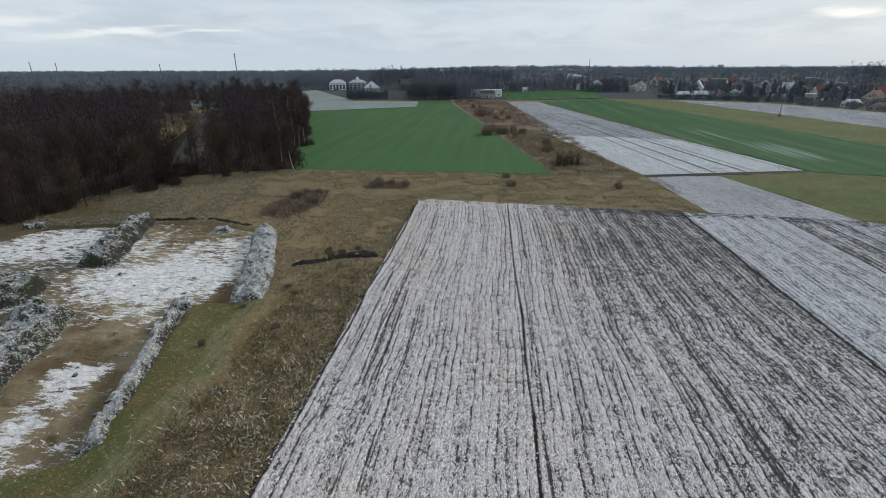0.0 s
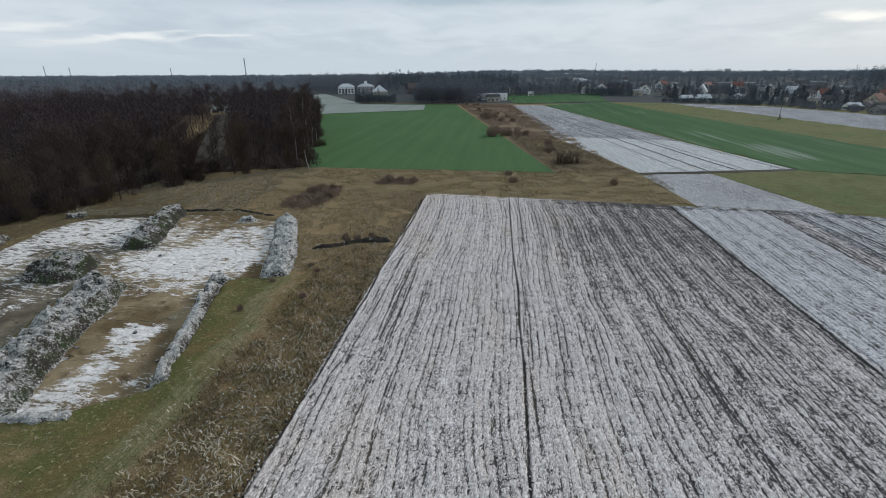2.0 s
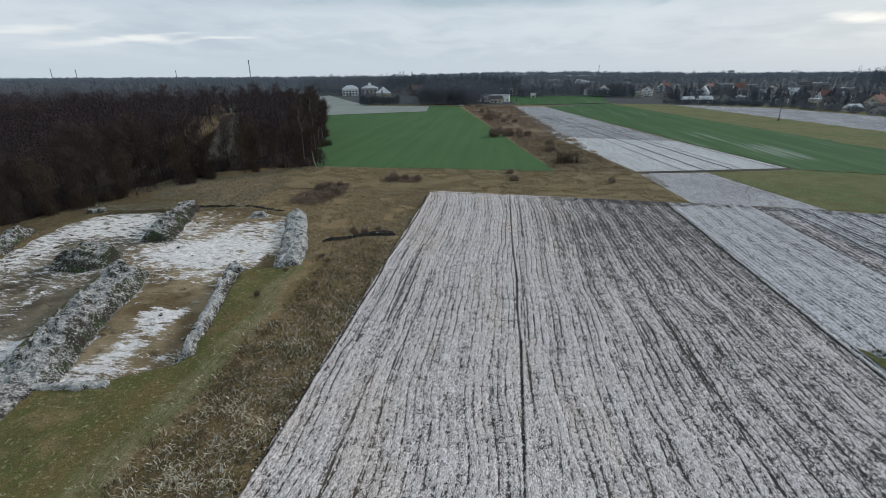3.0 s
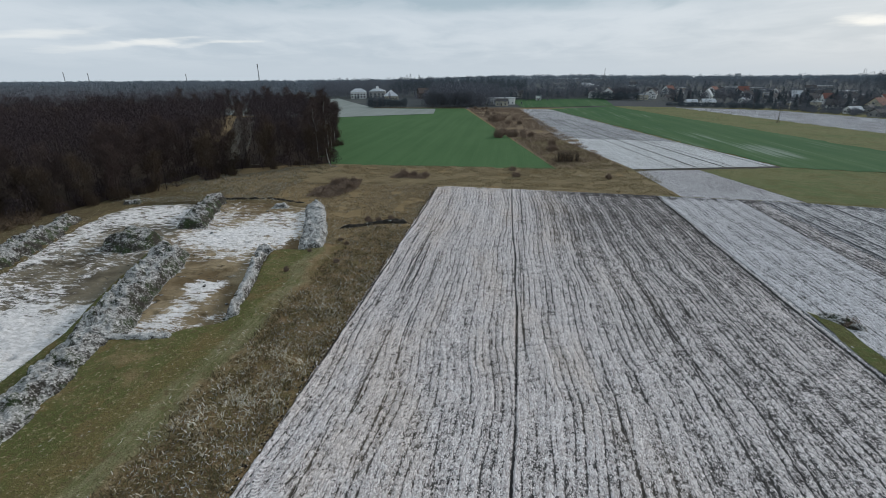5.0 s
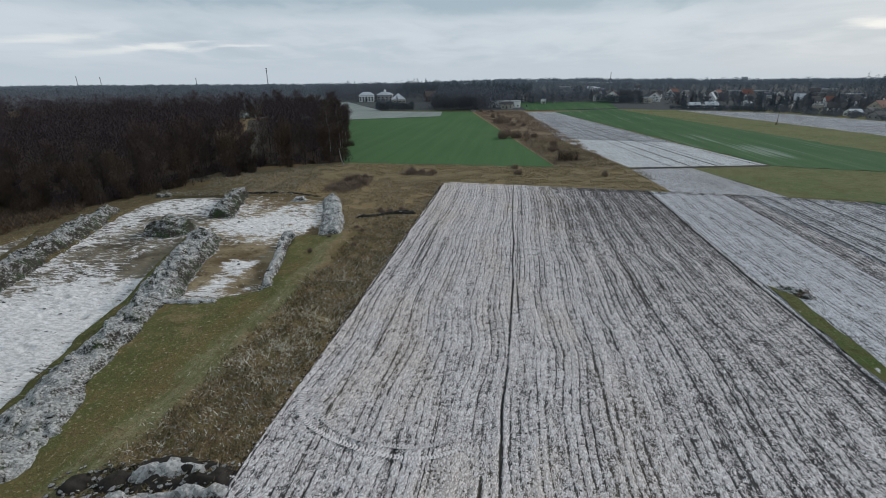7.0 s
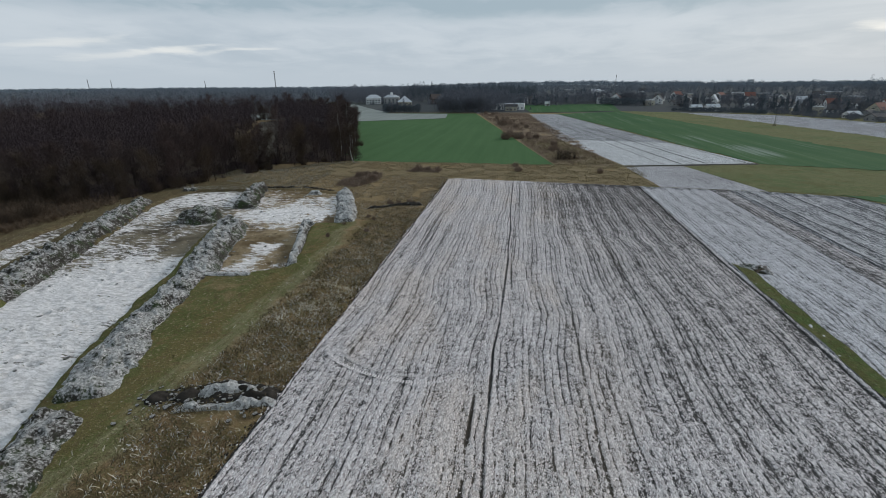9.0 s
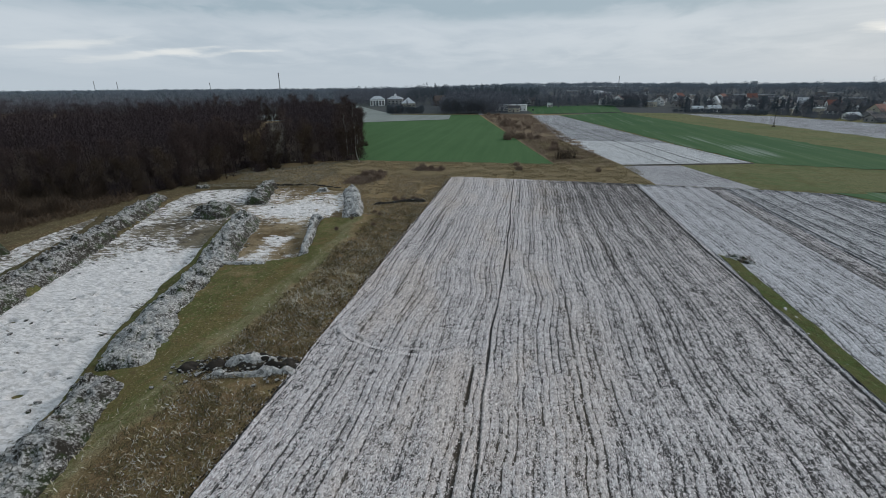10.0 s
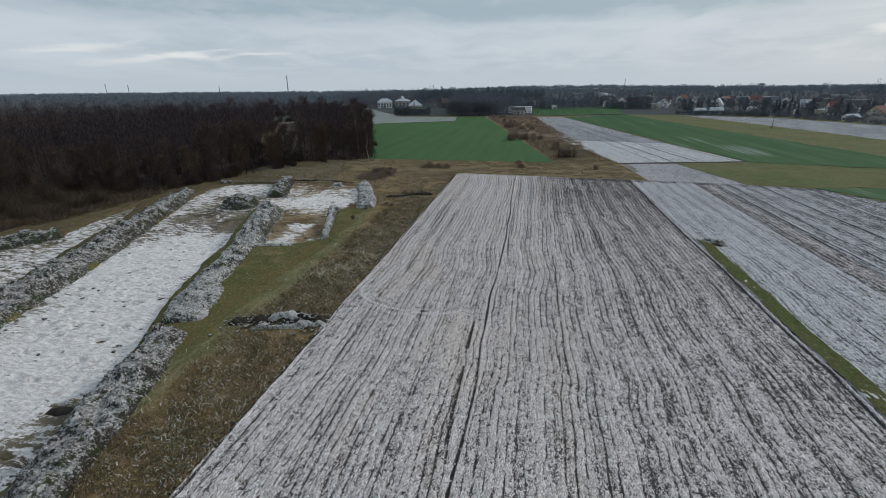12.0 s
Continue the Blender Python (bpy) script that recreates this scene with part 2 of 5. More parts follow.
def sand(name, frost, bare=(), white=()):
    """Stripped sandy subsoil; bare and white are (x, y, radius along x, along y, by how much) of thawed and frosted ground."""
    m, nt, bsdf, at = material(name, 0.85)
    warp = node(nt, "ShaderNodeVectorMath", i0=at, i1=node(nt, "ShaderNodeTexNoise", Vector=at, Scale=0.35, Detail=3.0).outputs["Color"])
    warp.operation = "ADD"
    along = stretch(nt, warp.outputs[0], (0.55, 1.25, 1.0), 12)
    big = fog(nt, at, 0.11, 4.0, 0.55)
    flake = fog(nt, along, 0.8, 6.0, 0.70)
    scrape = fog(nt, stretch(nt, warp.outputs[0], (0.30, 1.7, 1.0), 18), 1.5, 4.0, 0.7)
    fine = fog(nt, at, 4.5, 5.0, 0.7)
    s = calc(nt, "MULTIPLY_ADD", flake, 0.85, calc(nt, "MULTIPLY", big, 0.35))
    s = calc(nt, "MULTIPLY_ADD", scrape, 0.60, s)
    s = calc(nt, "MULTIPLY_ADD", fine, 0.42, s)
    s = calc(nt, "SUBTRACT", s, 1.11 - frost)
    flat = node(nt, "ShaderNodeSeparateXYZ", Vector=at)
    for cx, cy, rx, ry, much in (*bare, *white):
        q = calc(nt, "ADD", calc(nt, "POWER", calc(nt, "ABSOLUTE", calc(nt, "DIVIDE", calc(nt, "SUBTRACT", flat.outputs[0], cx), rx)), 2.0), calc(nt, "POWER", calc(nt, "ABSOLUTE", calc(nt, "DIVIDE", calc(nt, "SUBTRACT", flat.outputs[1], cy), ry)), 2.0))
        s = calc(nt, "ADD", s, step(nt, q, 1.6, 0.2, 0.0, much))
    tint = ((0.115, 0.095, 0.070), (0.235, 0.195, 0.140)) if frost > 0 else ((0.175, 0.122, 0.068), (0.35, 0.265, 0.165))
    earth = mix(nt, step(nt, fog(nt, at, 0.16, 4.0), 0.38, 0.62), *tint)
    earth = mix(nt, step(nt, fine, 0.5, 0.72, 0.0, 0.6), earth, (0.12, 0.095, 0.062))
    earth = mix(nt, step(nt, scrape, 0.57, 0.66, 0.0, 0.8), earth, (0.075, 0.062, 0.044))
    rime = mix(nt, step(nt, fog(nt, along, 2.2, 4.0, 0.7), 0.36, 0.62), (0.66, 0.61, 0.585), (0.95, 0.895, 0.875))
    finish(nt, bsdf, mix(nt, step(nt, s, -0.05, 0.07), earth, rime), calc(nt, "ADD", fine, flake), 0.9, 0.25)
    return m


def spoil(name, frost, grass=0.35):
    """Heaped topsoil: dark humus, torn sods and hoarfrost on whatever faces the sky."""
    m, nt, bsdf, at = material(name)
    lump = fog(nt, at, 2.4, 4.0, 0.7)
    fine = fog(nt, at, 6.5, 4.0, 0.75)
    big = fog(nt, at, 0.3, 4.0, 0.6)
    earth = mix(nt, step(nt, fog(nt, at, 0.55, 4.0), 0.62 - grass * 0.4, 0.74 - grass * 0.3), (0.066, 0.058, 0.049), (0.060, 0.078, 0.038))
    crumb, gleam, crack = crumbs(nt, at, 5.5)
    s = calc(nt, "MULTIPLY_ADD", lump, 0.6, calc(nt, "MULTIPLY", fine, 0.5))
    s = calc(nt, "MULTIPLY_ADD", big, 0.25, s)
    s = calc(nt, "MULTIPLY_ADD", crumb, 0.26, calc(nt, "ADD", s, step(nt, crack, 0.0, 0.16, -0.08, 0.03)))
    s = calc(nt, "SUBTRACT", s, 0.18)
    face = node(nt, "ShaderNodeSeparateXYZ", Vector=node(nt, "ShaderNodeNewGeometry").outputs["Normal"])
    s = calc(nt, "MULTIPLY_ADD", calc(nt, "SUBTRACT", face.outputs[2], 0.75), 0.62, s)
    rime = mix(nt, gleam, (0.38, 0.365, 0.345), (0.84, 0.81, 0.79))
    finish(nt, bsdf, mix(nt, step(nt, s, 0.58 - frost, 0.90 - frost), earth, rime), calc(nt, "ADD", calc(nt, "ADD", lump, fine), calc(nt, "MULTIPLY", crumb, 0.4)), 1.0, 0.3)
    return m


def plain(name, a, b, scale=2.0, rough=0.85, spec=0.1, metal=0.0, bump=0.3, pieces=False):
    """A painted, rendered or grown surface with mottling at two scales."""
    m, nt, bsdf, at = material(name, rough, spec, metal)
    f = calc(nt, "MULTIPLY_ADD", fog(nt, at, scale, 4.0, 0.6), 0.6, calc(nt, "MULTIPLY", fog(nt, at, scale * 7, 3.0), 0.4))
    if pieces:
        f = calc(nt, "MULTIPLY_ADD", node(nt, "ShaderNodeNewGeometry").outputs["Random Per Island"], 0.6, calc(nt, "MULTIPLY", f, 0.4))
        f = calc(nt, "MULTIPLY_ADD", node(nt, "ShaderNodeObjectInfo").outputs["Random"], 0.6, calc(nt, "MULTIPLY", f, 0.4))
        colour = mix(nt, f, a, b)
    else:
        colour = mix(nt, step(nt, f, 0.35, 0.65), a, b)
    finish(nt, bsdf, colour, f if bump else None, bump, 0.03)
    return m


def blades(name, colours):
    """Loose blades and stalks, each of its own tint."""
    m, nt, bsdf, at = material(name, 0.9)
    ramp = nt.nodes.new("ShaderNodeValToRGB")
    ramp.color_ramp.interpolation = "CONSTANT"
    nt.links.new(node(nt, "ShaderNodeNewGeometry").outputs["Random Per Island"], ramp.inputs[0])
    while len(ramp.color_ramp.elements) < len(colours):
        ramp.color_ramp.elements.new(0.5)
    for e, (p, c) in zip(ramp.color_ramp.elements, colours):
        e.position, e.color = p, (*c, 1)
    finish(nt, bsdf, mix(nt, step(nt, fog(nt, at, 0.3, 4.0, 0.65), 0.46, 0.60, 0.0, 0.25), mix(nt, calc(nt, "MULTIPLY", fog(nt, at, 0.6, 3.0), 0.4), ramp.outputs[0], (0.20, 0.15, 0.085)), (0.135, 0.102, 0.055)))
    return m


M = {
    "plough": ploughed("frosted_plough", 0.03, (0.060, 0.057, 0.057), thinner=0.14),
    "plough_white": ploughed("white_frosted_plough", 0.015, lines=1.9, white=(0.62, 0.60, 0.62)),
    "plough_dark": ploughed("dark_plough", -0.17, lines=1.5),
    "plough_grey": ploughed("grey_plough", -0.13, (0.060, 0.063, 0.068), lines=1.0, white=(0.60, 0.585, 0.60)),
    "snow_strip": ploughed("frosted_strip", 0.13, white=(0.66, 0.655, 0.675), turn=-9, lines=0.5),
    "snow_far": ploughed("far_frosted_plough", -0.03, (0.066, 0.066, 0.072), white=(0.60, 0.60, 0.62), turn=-9, lines=0.5),
    "lilac_far": ploughed("far_bare_plough", -0.06, (0.105, 0.10, 0.105), white=(0.56, 0.57, 0.61), turn=-12, lines=0.35),
    "meadow": turf("rough_meadow", (0.128, 0.142, 0.048), (0.325, 0.230, 0.125), (0.50, 0.405, 0.25), 0.018, 0.74, True),
    "verge": turf("dry_verge", (0.20, 0.17, 0.09), (0.285, 0.215, 0.125), (0.48, 0.395, 0.25), 0.04, 0.66),
    "boundary": turf("field_boundary_grass", (0.105, 0.145, 0.048), (0.155, 0.15, 0.065), (0.26, 0.235, 0.13), 0.01, 0.52, scale=3.0),
    "scrub_floor": turf("scrub_floor", (0.23, 0.185, 0.12), (0.27, 0.20, 0.135), (0.38, 0.30, 0.21), 0.0, 0.7),
    "olive": turf("olive_meadow", (0.135, 0.172, 0.072), (0.205, 0.20, 0.096), (0.29, 0.275, 0.15), 0.0, 0.56, scale=0.6),
    "litter": turf("forest_litter", (0.05, 0.042, 0.03), (0.062, 0.045, 0.034), (0.085, 0.065, 0.05), 0.0, 0.7),
    "clearing": turf("frosty_clearing", (0.08, 0.072, 0.05), (0.095, 0.08, 0.06), (0.15, 0.13, 0.10), 0.09, 0.6),
    "wheat": crop("winter_wheat", (0.072, 0.138, 0.058), (0.090, 0.162, 0.070), (0.115, 0.178, 0.090), -0.02),
    "wheat_strip": crop("striped_wheat", (0.052, 0.115, 0.050), (0.078, 0.14, 0.060), (0.27, 0.31, 0.27), 0.085, -9, 0.6, [(102, 176, 9, 22, 0.13), (92, 215, 8, 26, 0.06)]),
    "pale": crop("frosted_stubble", (0.25, 0.27, 0.25), (0.31, 0.33, 0.31), (0.42, 0.43, 0.44), 0.0, 0, 0.7),
    "sand": sand("stripped_sand", -0.02, [(-43.5, 39.5, 7.0, 5.0, -0.16), (-34.0, 33.0, 3.0, 10.0, -0.13), (-44.0, 28.0, 3.6, 8.0, -0.2), (-33.5, 60.0, 2.6, 14.0, -0.16), (-52.0, 76.0, 16.0, 5.0, -0.07)],
                 [(-36.0, 25.8, 4.2, 2.8, 0.07), (-39.0, 22.0, 4.0, 2.0, 0.06), (-40.0, 34.4, 3.2, 2.0, 0.19), (-46.0, 55.0, 12.0, 6.5, 0.13), (-43.0, 66.0, 8.0, 8.0, 0.07)]),
    "sand_white": sand("frosted_sand", 0.005, [(-54.0, 37.0, 4.0, 14.0, -0.13), (-62.0, 38.0, 9.0, 6.0, -0.09), (-68.0, 57.0, 9.0, 4.0, -0.07), (-32.5, -26.5, 1.8, 2.0, -0.10)],
                       [(-54.0, 10.0, 11.0, 17.0, 0.18), (-44.0, -20.0, 11.0, 20.0, 0.19), (-72.0, 68.0, 9.0, 7.0, 0.08)]),
    "spoil": spoil("frosted_spoil", 0.075),
    "spoil_mid": spoil("sod_spoil", 0.15, 0.4),
    "spoil_white": spoil("white_frosted_spoil", 0.24, 0.2),
    "spoil_snow": spoil("snowy_spoil", 0.40, 0.1),
    "spoil_dark": spoil("dark_spoil", 0.04, 0.5),
    "rime": plain("frosted_crumbs", (0.50, 0.455, 0.445), (0.90, 0.82, 0.80), 0.5, pieces=True, bump=0),
    "black_soil": plain("black_soil", (0.025, 0.021, 0.018), (0.05, 0.042, 0.035), 1.2),
    "bark": plain("dark_bark", (0.045, 0.036, 0.032), (0.085, 0.07, 0.06), 1.5),
    "birch": plain("pale_bark", (0.20, 0.19, 0.17), (0.34, 0.32, 0.30), 1.5),
    "twig": plain("alder_twigs", (0.046, 0.032, 0.031), (0.098, 0.068, 0.061), 0.3, pieces=True, bump=0),
    "twig_dark": plain("deep_wood_twigs", (0.052, 0.039, 0.042), (0.066, 0.048, 0.051), 0.3, pieces=True, bump=0),
    "brush": plain("brush_twigs", (0.055, 0.038, 0.028), (0.095, 0.068, 0.048), 0.3, pieces=True, bump=0),
    "reed": plain("dead_reeds", (0.088, 0.061, 0.042), (0.165, 0.115, 0.076), 0.3, pieces=True, bump=0),
    "scrub": plain("scrub_twigs", (0.19, 0.135, 0.105), (0.32, 0.24, 0.18), 0.3, pieces=True, bump=0),
    # Aerial haze is painted into these far-crown colours, paler and bluer with distance.
    "hazed_twig": plain("haze_grey_crowns", (0.140, 0.146, 0.170), (0.185, 0.191, 0.215), 0.1, pieces=True, bump=0),
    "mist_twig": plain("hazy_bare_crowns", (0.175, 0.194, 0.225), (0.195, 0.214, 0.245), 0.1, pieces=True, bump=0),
    "hazed_needle": plain("hazed_conifers", (0.092, 0.108, 0.124), (0.124, 0.142, 0.158), 0.1, pieces=True, bump=0),
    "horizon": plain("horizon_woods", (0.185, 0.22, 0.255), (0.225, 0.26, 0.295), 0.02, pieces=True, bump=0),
    "blade": blades("dry_blades", [(0.0, (0.27, 0.19, 0.105)), (0.22, (0.16, 0.145, 0.06)), (0.40, (0.40, 0.31, 0.19)), (0.60, (0.22, 0.145, 0.085)), (0.82, (0.70, 0.67, 0.62))]),
    "frost_blade": blades("frosted_blades", [(0.0, (0.17, 0.14, 0.075)), (0.3, (0.11, 0.115, 0.05)), (0.5, (0.30, 0.26, 0.17)), (0.65, (0.55, 0.54, 0.52))]),
    "lawn": blades("short_grass", [(0.0, (0.088, 0.122, 0.040)), (0.45, (0.125, 0.14, 0.054)), (0.7, (0.24, 0.20, 0.11)), (0.9, (0.11, 0.12, 0.045))]),
    "pale_stem": blades("pale_stems", [(0.0, (0.48, 0.41, 0.29)), (0.35, (0.62, 0.56, 0.44)), (0.6, (0.36, 0.28, 0.17)), (0.8, (0.72, 0.67, 0.58))]),
    "dark_stem": blades("dark_stems", [(0.0, (0.07, 0.055, 0.035)), (0.4, (0.12, 0.085, 0.05)), (0.7, (0.09, 0.085, 0.04))]),
    "straw": blades("straw_blades", [(0.0, (0.40, 0.33, 0.205)), (0.3, (0.27, 0.215, 0.125)), (0.6, (0.48, 0.41, 0.27)), (0.8, (0.21, 0.16, 0.10))]),
    "white_wall": plain("white_render", (0.80, 0.79, 0.77), (0.86, 0.85, 0.83), 0.5),
    "cream_wall": plain("cream_render", (0.50, 0.45, 0.35), (0.58, 0.53, 0.43), 0.5),
    "grey_wall": plain("grey_render", (0.30, 0.29, 0.28), (0.38, 0.37, 0.36), 0.5),
    "brick_wall": plain("dull_brick", (0.10, 0.080, 0.074), (0.155, 0.122, 0.112), 0.8),
    "red_roof": plain("red_tiles", (0.17, 0.075, 0.06), (0.23, 0.11, 0.09), 0.8),
    "orange_roof": plain("orange_tiles", (0.24, 0.125, 0.10), (0.31, 0.165, 0.135), 0.8),
    "dark_roof": plain("dark_tiles", (0.07, 0.065, 0.065), (0.12, 0.11, 0.11), 0.8),
    "frost_roof": plain("frosted_roof", (0.45, 0.46, 0.48), (0.68, 0.69, 0.71), 0.5),
    "pane": plain("window_glass", (0.02, 0.024, 0.028), (0.03, 0.034, 0.04), 0.5, 0.12, 0.6, bump=0),
    "frame": plain("window_frame", (0.5, 0.5, 0.5), (0.6, 0.6, 0.6), 1.0),
    "door": plain("painted_door", (0.10, 0.07, 0.05), (0.15, 0.10, 0.07), 1.0),
    "wood": plain("weathered_wood", (0.10, 0.085, 0.07), (0.17, 0.15, 0.13), 1.5),
    "steel": plain("galvanised_steel", (0.20, 0.21, 0.22), (0.28, 0.29, 0.30), 1.0, 0.55, 0.5, 0.6),
    "car_paint": plain("white_car_paint", (0.70, 0.70, 0.70), (0.75, 0.75, 0.75), 1.0, 0.3, 0.5, bump=0),
    "rubber": plain("rubber", (0.02, 0.02, 0.02), (0.03, 0.03, 0.03), 3.0),
}

# ---- helpers for shapes ----
rng = np.random.default_rng(7)


def ease(a, b, v):
    k = np.clip((np.asarray(v, float) - a) / (b - a), 0, 1)
    return k * k * (3 - 2 * k)


def rolling(x, y, scale, seed):
    """Smooth random relief from 0 to 1, with hills about scale metres apart."""
    table = np.random.default_rng(seed).random((256, 256))
    u, v = np.asarray(x, float) / scale, np.asarray(y, float) / scale
    i, j = np.floor(u).astype(int), np.floor(v).astype(int)
    a, b = u - i, v - j
    a, b = a * a * (3 - 2 * a), b * b * (3 - 2 * b)
    f = lambda p, q: table[p % 256, q % 256]
    return (f(i, j) * (1 - a) + f(i + 1, j) * a) * (1 - b) + (f(i, j + 1) * (1 - a) + f(i + 1, j + 1) * a) * b


def terrain(x, y):
    """The lie of the land: level fields, then a rise towards the far villages and woods."""
    x, y = np.asarray(x, float), np.asarray(y, float)
    east = ease(-420, -220, x)
    far = 14 * ease(900, 2600, np.hypot(x, y)) * (0.45 + 0.55 * ease(-600, 200, x)) * (1 - 0.7 * ease(150, 900, x))
    return 5 * ease(450, 650, y) * east + 4 * ease(650, 900, y) * east + far


def inside(poly, x, y):
    """Metres inside (positive) or outside (negative) a polygon."""
    x, y = np.asarray(x, float), np.asarray(y, float)
    best = np.full(x.shape, 1e9)
    within = np.zeros(x.shape, bool)
    for (ax, ay), (bx, by) in zip(poly, poly[1:] + poly[:1]):
        dx, dy = bx - ax, by - ay
        k = np.clip(((x - ax) * dx + (y - ay) * dy) / (dx * dx + dy * dy), 0, 1)
        best = np.minimum(best, np.hypot(x - ax - k * dx, y - ay - k * dy))
        cross = ((ay > y) != (by > y)) & (x < (bx - ax) * (y - ay) / (by - ay + 1e-12) + ax)
        within ^= cross
    return np.where(within, best, -best)


def mesh_from(name, verts, faces, mat, smooth=True):
    me = bpy.data.meshes.new(name)
    verts, faces = np.asarray(verts, np.float32), np.asarray(faces, np.int32)
    n, k = faces.shape
    me.vertices.add(len(verts))
    me.vertices.foreach_set("co", verts.ravel())
    me.loops.add(n * k)
    me.loops.foreach_set("vertex_index", faces.ravel())
    me.polygons.add(n)
    me.polygons.foreach_set("loop_start", np.arange(0, n * k, k, dtype=np.int32))
    me.polygons.foreach_set("loop_total", np.full(n, k, np.int32))
    me.polygons.foreach_set("use_smooth", np.full(n, smooth, bool))
    me.update(calc_edges=True)
    me.materials.append(mat)
    return me


def sheet(name, X, Y, Z, mat, crest=None, keep=None):
    """A sheet over a grid of places; keep drops its faces outside a mask."""
    ny, nx = X.shape
    k = np.arange(nx * ny).reshape(ny, nx)
    faces = np.stack([k[:-1, :-1], k[:-1, 1:], k[1:, 1:], k[1:, :-1]], -1).reshape(-1, 4)
    if keep is not None:
        faces = faces[keep.ravel()[faces].all(1)]
    me = mesh_from(name, np.stack([X, Y, Z], -1).reshape(-1, 3), faces, mat)
    if crest is not None:
        at = me.attributes.new("crest", "FLOAT", "POINT")
        at.data.foreach_set("value", crest.astype(np.float32).ravel())
    return new(name, me)


def patch(name, corners, mat, label, nu=12, nv=40, lift=0.05, relief=0.0, ragged=0.0, skirt=0.0):
    """A four-cornered field laid on the land: corners run round it from the south-west."""
    (a, b, c, d) = [np.array(p, float) for p in corners]
    u, v = np.meshgrid(np.linspace(0, 1, nu), np.linspace(0, 1, nv))
    P = (a * ((1 - u) * (1 - v))[..., None] + b * (u * (1 - v))[..., None] + c * (u * v)[..., None] + d * ((1 - u) * v)[..., None])
    X, Y = P[..., 0], P[..., 1]
    if ragged:
        edge = (u == 0) | (u == 1) | (v == 0) | (v == 1)
        X = X + edge * ragged * (rolling(X, Y, 3, 5) - 0.5)
        Y = Y + edge * ragged * (rolling(X, Y, 3, 6) - 0.5)
    Z = terrain(X, Y) + lift + relief * (rolling(X, Y, 2.5, 11) - 0.5)
    Z = Z - skirt * ((u == 0) | (u == 1) | (v == 0) | (v == 1))
    ob = sheet(name, X, Y, Z, mat, crest=np.full(X.shape, 0.5))
    return tagged(ob, label, "field", kind="structure")


def thing(name, place, label, category, group="", turn=0.0):
    e = new(name)
    e.empty_display_size = 0.3
    e.matrix_basis = pose(*place, 0, 0, turn)
    return tagged(e, label, category, group)


def part(name, bm, mat, parent, label="", smooth=False):
    """Links a bmesh as one mesh object under a thing or a part."""
    me = bpy.data.meshes.new(name)
    for f in bm.faces:
        f.smooth = smooth
    bm.to_mesh(me)
    bm.free()
    me.materials.append(mat)
    ob = new(name, me)
    ob.parent = parent
    return tagged(ob, label)


def part_of(name, me, parent, label=""):
    ob = new(name, me)
    ob.parent = parent
    return tagged(ob, label)


def box(bm, x0, y0, z0, x1, y1, z1):
    bmesh.ops.create_cube(bm, size=1, matrix=Matrix.LocRotScale(((x0 + x1) / 2, (y0 + y1) / 2, (z0 + z1) / 2), None, (x1 - x0, y1 - y0, z1 - z0)))
    return bm


def boxed(x0, y0, z0, x1, y1, z1):
    return box(bmesh.new(), x0, y0, z0, x1, y1, z1)


def tube(bm, points, radii, sides=6):
    """A tapered round limb through points."""
    rings = []
    for i, (p, r) in enumerate(zip(points, radii)):
        p = Vector(p)
        q = Vector(points[min(i + 1, len(points) - 1)]) - Vector(points[max(i - 1, 0)])
        q = q.to_track_quat("Z", "Y") if q.length else Euler((0, 0, 0)).to_quaternion()
        rings.append([bm.verts.new(p + q @ Vector((r * math.cos(2 * math.pi * k / sides), r * math.sin(2 * math.pi * k / sides), 0))) for k in range(sides)])
    for a, b in zip(rings, rings[1:]):
        for k in range(sides):
            bm.faces.new((a[k], a[(k + 1) % sides], b[(k + 1) % sides], b[k]))
    bm.faces.new(rings[-1])
    return bm


# ---- the ground, one sheet to the horizon ----
PIT_EAST = [(-60.5, 79.8), (-66.0, 79.0), (-60.4, 58.0), (-58.6, 46.5), (-51.6, 45.0), (-46.4, 33.0), (-41.2, 19.6), (-34.8, 20.6), (-29.9, 24.4), (-36.6, 48.8), (-31.0, 49.6), (-40.8, 76.6), (-52.3, 80.8)]
PIT_WEST = [(-81.2, 74.7), (-84.2, 68.0), (-82.4, 58.6), (-69.0, 24.2), (-62.4, 6.9), (-55.6, -13.5), (-45.5, -46.0), (-24.5, -46.0), (-30.6, -26.0), (-34.3, -15.5), (-38.4, -7.5), (-41.4, 1.0), (-44.8, 11.0), (-46.7, 19.5), (-51.4, 30.0), (-56.2, 44.5), (-60.0, 59.0), (-68.5, 78.0)]
PIT_FAR = [(-90.0, 48.0), (-81.5, 33.0), (-76.5, 19.0), (-66.0, -6.0), (-62.0, -20.0), (-98.0, -20.0), (-92.0, 8.0), (-84.5, 20.0)]
PITS = (PIT_EAST, PIT_WEST, PIT_FAR)


def far_edge(x):
    return np.interp(x, [-16, 42, 66, 85, 93, 99, 130], [100.6, 94.6, 92.2, 88.0, 72.0, 40.0, 36.0])


def ground_height(x, y):
    x, y = np.asarray(x, float), np.asarray(y, float)
    rough = ease(132, 124, y) * ease(-14.5, -16, x)
    z = terrain(x, y) + rough * (0.30 * (rolling(x, y, 7, 1) - 0.5) + 0.22 * (rolling(x, y, 2.0, 2) - 0.5))
    for p in PITS:
        z = z - 0.95 * ease(-0.25, 0.75, inside(p, x, y) + 0.5 * (rolling(x, y, 1.6, 3) - 0.5))
    return z - 0.35 * ease(-15.9, -15.3, x) * ease(0.2, 1.0, far_edge(x) - y) * ease(128, 127, x)


